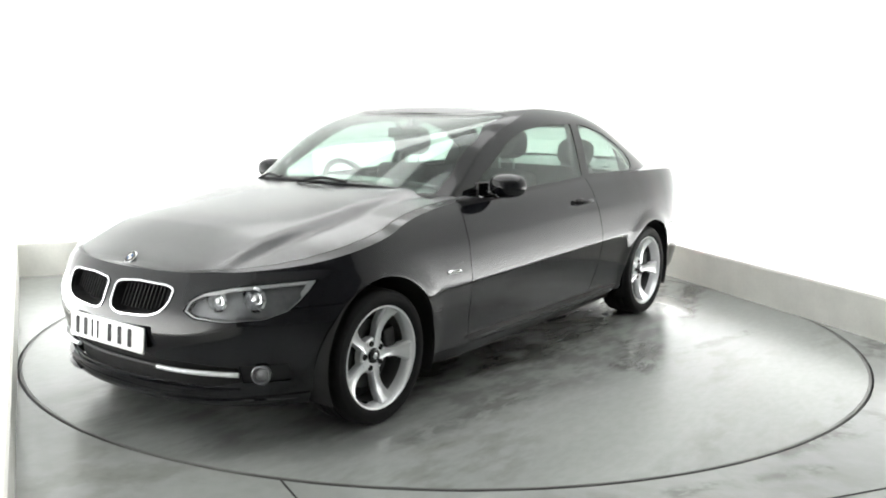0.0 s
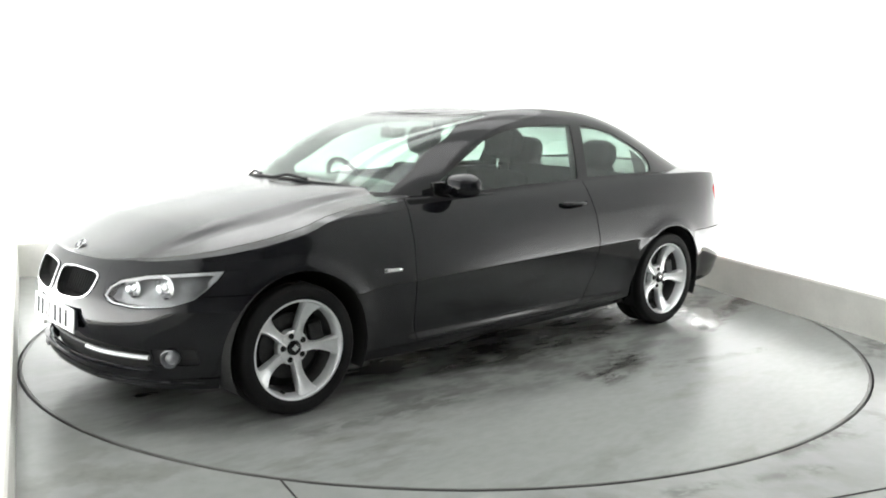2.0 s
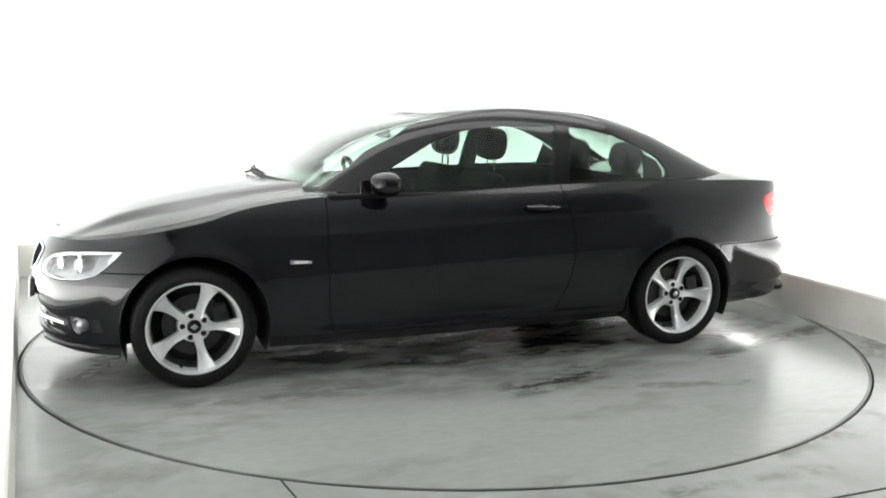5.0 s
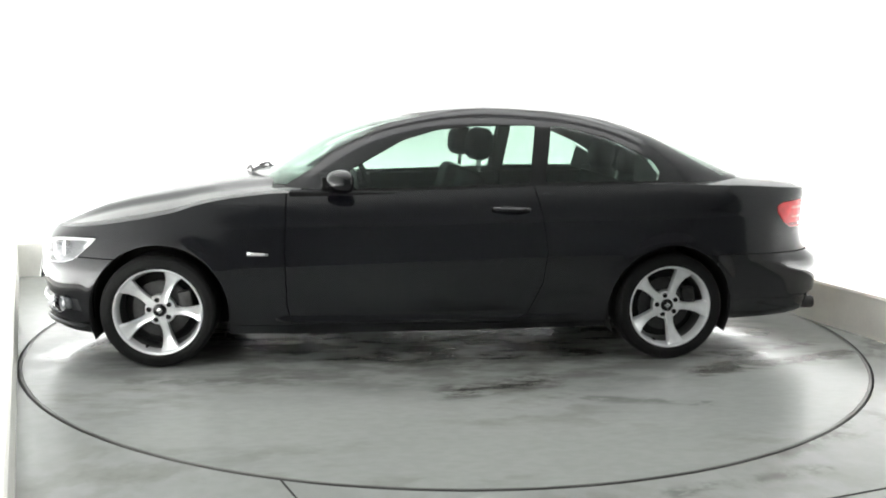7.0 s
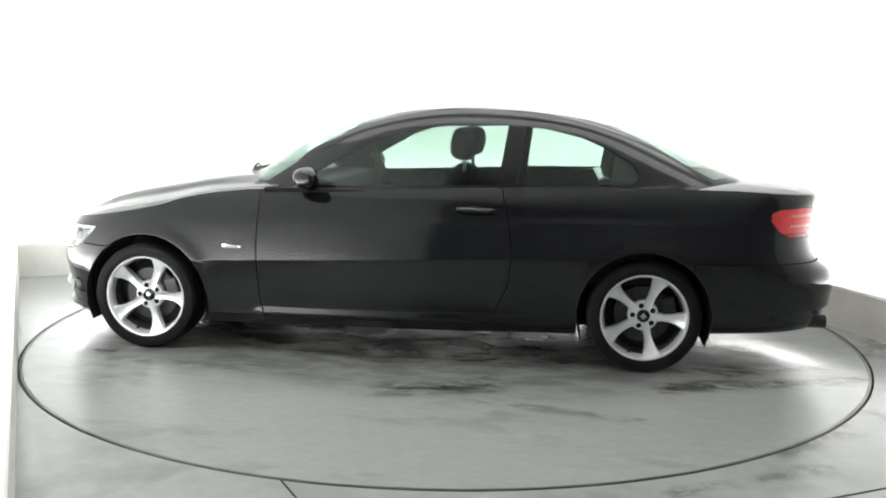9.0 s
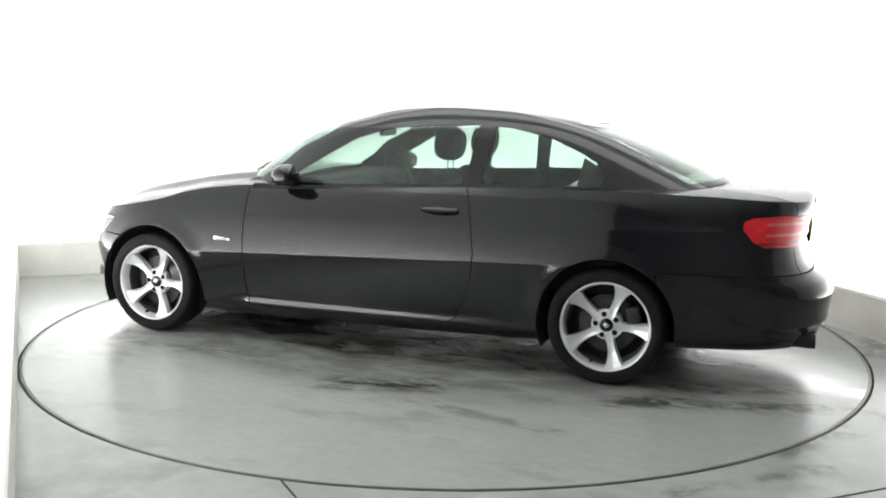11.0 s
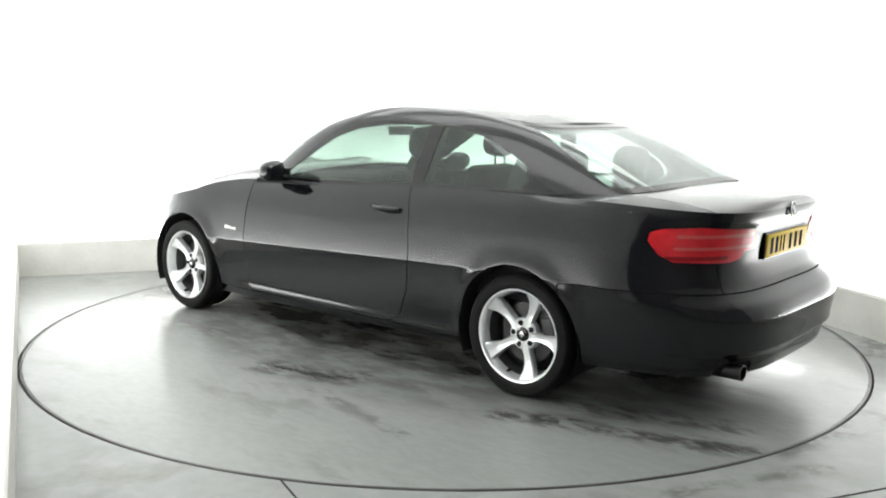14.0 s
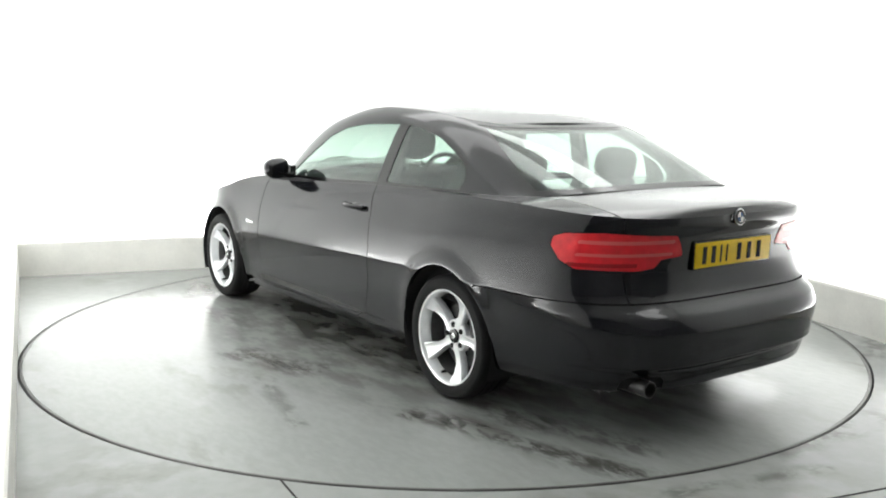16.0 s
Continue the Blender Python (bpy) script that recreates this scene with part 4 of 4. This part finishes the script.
# ---- underbody and wheel housings
part("underbody", joined(box(1.95, 1.50, 0.03, (0.0, 0, 0.165)), box(0.50, 0.90, 0.03, (1.72, 0, 0.19)), box(0.45, 1.20, 0.06, (-1.95, 0, 0.25)), box(3.9, 0.9, 0.05, (-0.1, 0, 0.22))), LINER, car)


def housing_bm(cx, r, sg):
    bm = bmesh.new()
    n = 28
    rows = []
    for y in (0.50, 0.865):
        rows.append([bm.verts.new((cx + (r + 0.004) * math.cos(a), sg * y, ARCH_Z + (r + 0.004) * math.sin(a))) for a in np.linspace(-0.42, math.pi + 0.42, n)])
    for i in range(n - 1):
        bm.faces.new((rows[0][i], rows[0][i + 1], rows[1][i + 1], rows[1][i]))
    bm.faces.new(rows[0])
    return bm


for cx, r in (ARCH_F, ARCH_R):
    for sg in (1, -1):
        part("wheel_housing", housing_bm(cx, r, sg), LINER, car)

# ---- wheels


def spoke_bm(angle):
    bm = bmesh.new()
    secs = []
    for r, w, y, d in ((0.045, 0.026, 0.056, 0.034), (0.075, 0.023, 0.055, 0.036), (0.105, 0.0205, 0.051, 0.038), (0.140, 0.0235, 0.054, 0.040), (0.175, 0.032, 0.066, 0.040), (0.205, 0.043, 0.086, 0.040), (0.2195, 0.050, 0.095, 0.040)):
        ring = [(-w, y - d), (-w, y - 0.010), (-w * 0.80, y - 0.002), (-w * 0.3, y - 0.007), (w * 0.3, y - 0.007), (w * 0.80, y - 0.002), (w, y - 0.010), (w, y - d)]
        secs.append([bm.verts.new((math.sqrt(max(r * r - a * a * (0.9 if r > 0.2 else 0), 0)), b, a)) for a, b in ring])
    for p, q in zip(secs, secs[1:]):
        for i in range(len(p)):
            bm.faces.new((p[i], p[(i + 1) % len(p)], q[(i + 1) % len(q)], q[i]))
    bm.faces.new(secs[0]), bm.faces.new(secs[-1])
    bmesh.ops.recalc_face_normals(bm, faces=bm.faces)
    bm.transform(Matrix.Rotation(angle, 4, "Y"))
    return bm


# dark copy of the alloy: shade behind the spokes is put into its colour
BARREL = material("shaded_barrel_metal", (0.10, 0.10, 0.10), rough=0.45, metal=0.6, vary=0.3, scale=15)


def build_wheel():
    wheel = new("wheel")
    wheel["label"] = "silver five-spoke alloy wheel with a black tyre"
    tyre = lathe([(0.224, -0.098), (0.232, -0.108), (0.262, -0.114), (0.280, -0.110), (0.294, -0.098), (0.299, -0.075), (0.300, -0.040), (0.282, -0.039), (0.282, -0.033), (0.300, -0.032), (0.300, 0.0),
                  (0.282, 0.001), (0.282, 0.007), (0.300, 0.008), (0.300, 0.040), (0.282, 0.041), (0.282, 0.047), (0.299, 0.048), (0.298, 0.078), (0.293, 0.097), (0.282, 0.107), (0.278, 0.109), (0.274, 0.1085), (0.262, 0.112), (0.244, 0.111), (0.232, 0.104), (0.224, 0.096)], 96)
    part("tyre", tyre, RUBBER, wheel)
    rim = part("rim", lathe([(0.231, 0.094), (0.232, 0.100), (0.228, 0.104), (0.221, 0.102), (0.216, 0.094), (0.211, 0.070), (0.207, 0.045)], 96), ALLOY, wheel)
    part("barrel", lathe([(0.207, 0.045), (0.200, 0.0), (0.198, -0.02), (0.205, -0.085), (0.226, -0.100)], 96), BARREL, rim)
    for k in range(5):
        part("spoke", spoke_bm(2 * math.pi * k / 5 + radians(32)), ALLOY, rim)
    part("hub", lathe([(0.0005, 0.050), (0.040, 0.050), (0.072, 0.050), (0.079, 0.044), (0.083, 0.015)], 48), ALLOY, rim)
    cap_ = part("centre_cap", lathe([(0.0005, 0.062), (0.026, 0.061), (0.033, 0.058), (0.035, 0.050)], 32), GLOSS_BLACK, wheel)
    part("cap_mark", lathe([(0.0005, 0.0635), (0.014, 0.0632), (0.017, 0.0622)], 4), CHROME, cap_)
    for k in range(5):
        a = 2 * math.pi * (k + 0.5) / 5 + radians(32)
        bm = lathe([(0.0005, 0.052), (0.011, 0.052), (0.0125, 0.0545), (0.014, 0.050)], 14)
        bm.transform(Matrix.Translation((0.056 * math.cos(a), 0, -0.056 * math.sin(a))))
        part("bolt_hole", bm, LINER, rim)
    va = radians(180 + 250)
    bm = lathe([(0.0005, 0.075), (0.006, 0.074), (0.007, 0.05)], 10)
    bm.transform(Matrix.Translation((0.203 * math.cos(va), 0, -0.203 * math.sin(va))))
    part("valve", bm, LINER, rim)
    part("brake_disc", lathe([(0.07, 0.005), (0.150, 0.005), (0.150, -0.015), (0.07, -0.015)], 48), STEEL, wheel)
    part("brake_hub", lathe([(0.0005, 0.02), (0.072, 0.02), (0.075, -0.03)], 32), LINER, wheel)
    part("backing_plate", lathe([(0.0005, -0.03), (0.195, -0.03)], 40), LINER, wheel)
    part("caliper", box(0.07, 0.05, 0.14, (-0.135, 0.012, 0.03), bevel=0.012, turn=Matrix.Rotation(radians(12), 4, "Y")), STEEL, wheel)
    return wheel


wheel = build_wheel()
wheel.parent = car
wheel.matrix_basis = pose(1.38, 0.755, 0.28)
copy_thing(wheel, pose(-1.38, 0.757, 0.28)), copy_thing(wheel, pose(1.38, -0.755, 0.28, 0, 0, 180)), copy_thing(wheel, pose(-1.38, -0.757, 0.28, 0, 0, 180))

# ---- cabin


def seat(name, x, y, back_h, lean, width, rest_z, rests=(0.0,)):
    cush = box(0.50, width, 0.16, (x + 0.18, y, 0.46), bevel=0.05)
    ob = part(name, cush, LEATHER, car, "black leather seat")
    bm = box(0.13, width * 0.96, back_h, (0, 0, back_h / 2), bevel=0.055, seg=4)
    for v in bm.verts:
        k = v.co.z / back_h
        v.co.y *= 1 - 0.22 * max(0, k - 0.45) ** 1.2
    bm.transform(Matrix.Translation((x - 0.06, y, 0.48)) @ Matrix.Rotation(radians(lean), 4, "Y"))
    part("backrest", bm, LEATHER, ob)
    for dy in rests:
        hx = x - 0.06 + math.sin(radians(lean)) * (rest_z - 0.48)
        bm = ball(1.0, (0, 0, 0), seg=24)
        for v in bm.verts:
            v.co = Vector([math.copysign(abs(c) ** 0.72, c) * r for c, r in zip(v.co, (0.078, 0.128, 0.095))])
        bm.transform(Matrix.Translation((hx, y + dy, rest_z)) @ Matrix.Rotation(radians(-8), 4, "Y"))
        part("headrest", bm, LEATHER, ob)
        part("headrest_post", joined(tube([(hx, y + dy - 0.05, rest_z - 0.16), (hx, y + dy - 0.05, rest_z)], 0.007, 6), tube([(hx, y + dy + 0.05, rest_z - 0.16), (hx, y + dy + 0.05, rest_z)], 0.007, 6)), CHROME, ob)


seat("front_seat", -0.12, 0.36, 0.53, -16, 0.50, 1.150)
seat("front_seat", -0.10, -0.36, 0.53, -16, 0.50, 1.145)
seat("rear_seat", -1.02, 0.0, 0.52, -22, 1.16, 1.06, (-0.33, 0.33))
dash = box(0.50, 1.36, 0.26, (0.58, 0, 0.80), bevel=0.07, seg=4)
part("dashboard", dash, GREY_TRIM, car)
part("parcel_shelf", box(0.55, 1.20, 0.04, (-1.50, 0, 0.955), bevel=0.012), GREY_TRIM, car)
sw = lathe([(0.19 + 0.016 * math.cos(a), 0.016 * math.sin(a)) for a in np.linspace(0, 2 * math.pi, 11)[:-1]], 36, closed=True, axis="x")
sw.transform(Matrix.Translation((0.26, -0.36, 0.86)) @ Matrix.Rotation(radians(24), 4, "Y"))
steer = part("steering_wheel", sw, LEATHER, car)
part("steering_boss", joined(box(0.05, 0.16, 0.13, (0.275, -0.36, 0.86), bevel=0.02), box(0.03, 0.36, 0.035, (0.265, -0.36, 0.86), bevel=0.01), tube([(0.28, -0.36, 0.86), (0.50, -0.36, 0.80)], 0.03, 8)), LEATHER, steer)
part("rear_view_mirror", joined(box(0.03, 0.22, 0.06, (0.19, 0, 1.205), bevel=0.012), tube([(0.20, 0, 1.21), (0.26, 0, 1.27)], 0.012, 6)), BLACK_PLASTIC, car)
for sg in (1, -1):
    part("door_lining", box(1.35, 0.05, 0.50, (0.03, sg * 0.755, 0.66), bevel=0.02), LEATHER, car)
    lining = box(0.085, 0.03, 0.36, bevel=0.01, turn=Matrix.Rotation(radians(sg * 17), 4, "X") @ Matrix.Rotation(radians(-7), 4, "Y"))
    lining.transform(Matrix.Translation((-0.665, sg * 0.655, 1.10)))
    part("middle_pillar_lining", lining, GREY_TRIM, car)
    part("rear_side_lining", box(0.75, 0.05, 0.50, (-1.05, sg * 0.755, 0.68), bevel=0.02), LEATHER, car)

# ---------------------------------------------------------------- what moves
TURN = [(0.0, 233.75), (0.5, 231.45), (1.0, 228.45), (1.5, 225.05), (2.0, 221.5), (2.5, 217.95), (3.0, 214.4), (3.5, 210.9), (4.0, 207.35),
        (4.5, 203.85), (5.0, 200.4), (5.5, 196.9), (6.0, 193.4), (6.5, 189.9), (7.0, 186.35), (7.5, 182.78), (8.0, 179.3), (8.5, 175.93), (9.0, 172.6),
        (9.5, 169.35), (10.0, 166.15), (10.5, 162.98), (11.0, 159.82), (11.5, 156.65), (12.0, 153.3), (12.5, 149.88), (13.0, 146.48), (13.5, 143.13),
        (14.0, 139.8), (14.5, 136.5), (15.0, 133.08), (15.5, 129.68), (16.0, 126.16)]
CAR_OFFSET = Vector((0.2223, -0.018, 0))


def motions():
    turn_rows, car_rows = [], []
    for t, deg in TURN:
        turn = pose(0, 0, 0, 0, 0, deg)
        turn_rows.append((t, turn))
        car_rows.append((t, turn @ Matrix.Translation(CAR_OFFSET)))
    walk(turntable, turn_rows)
    walk(car, car_rows)


motions()
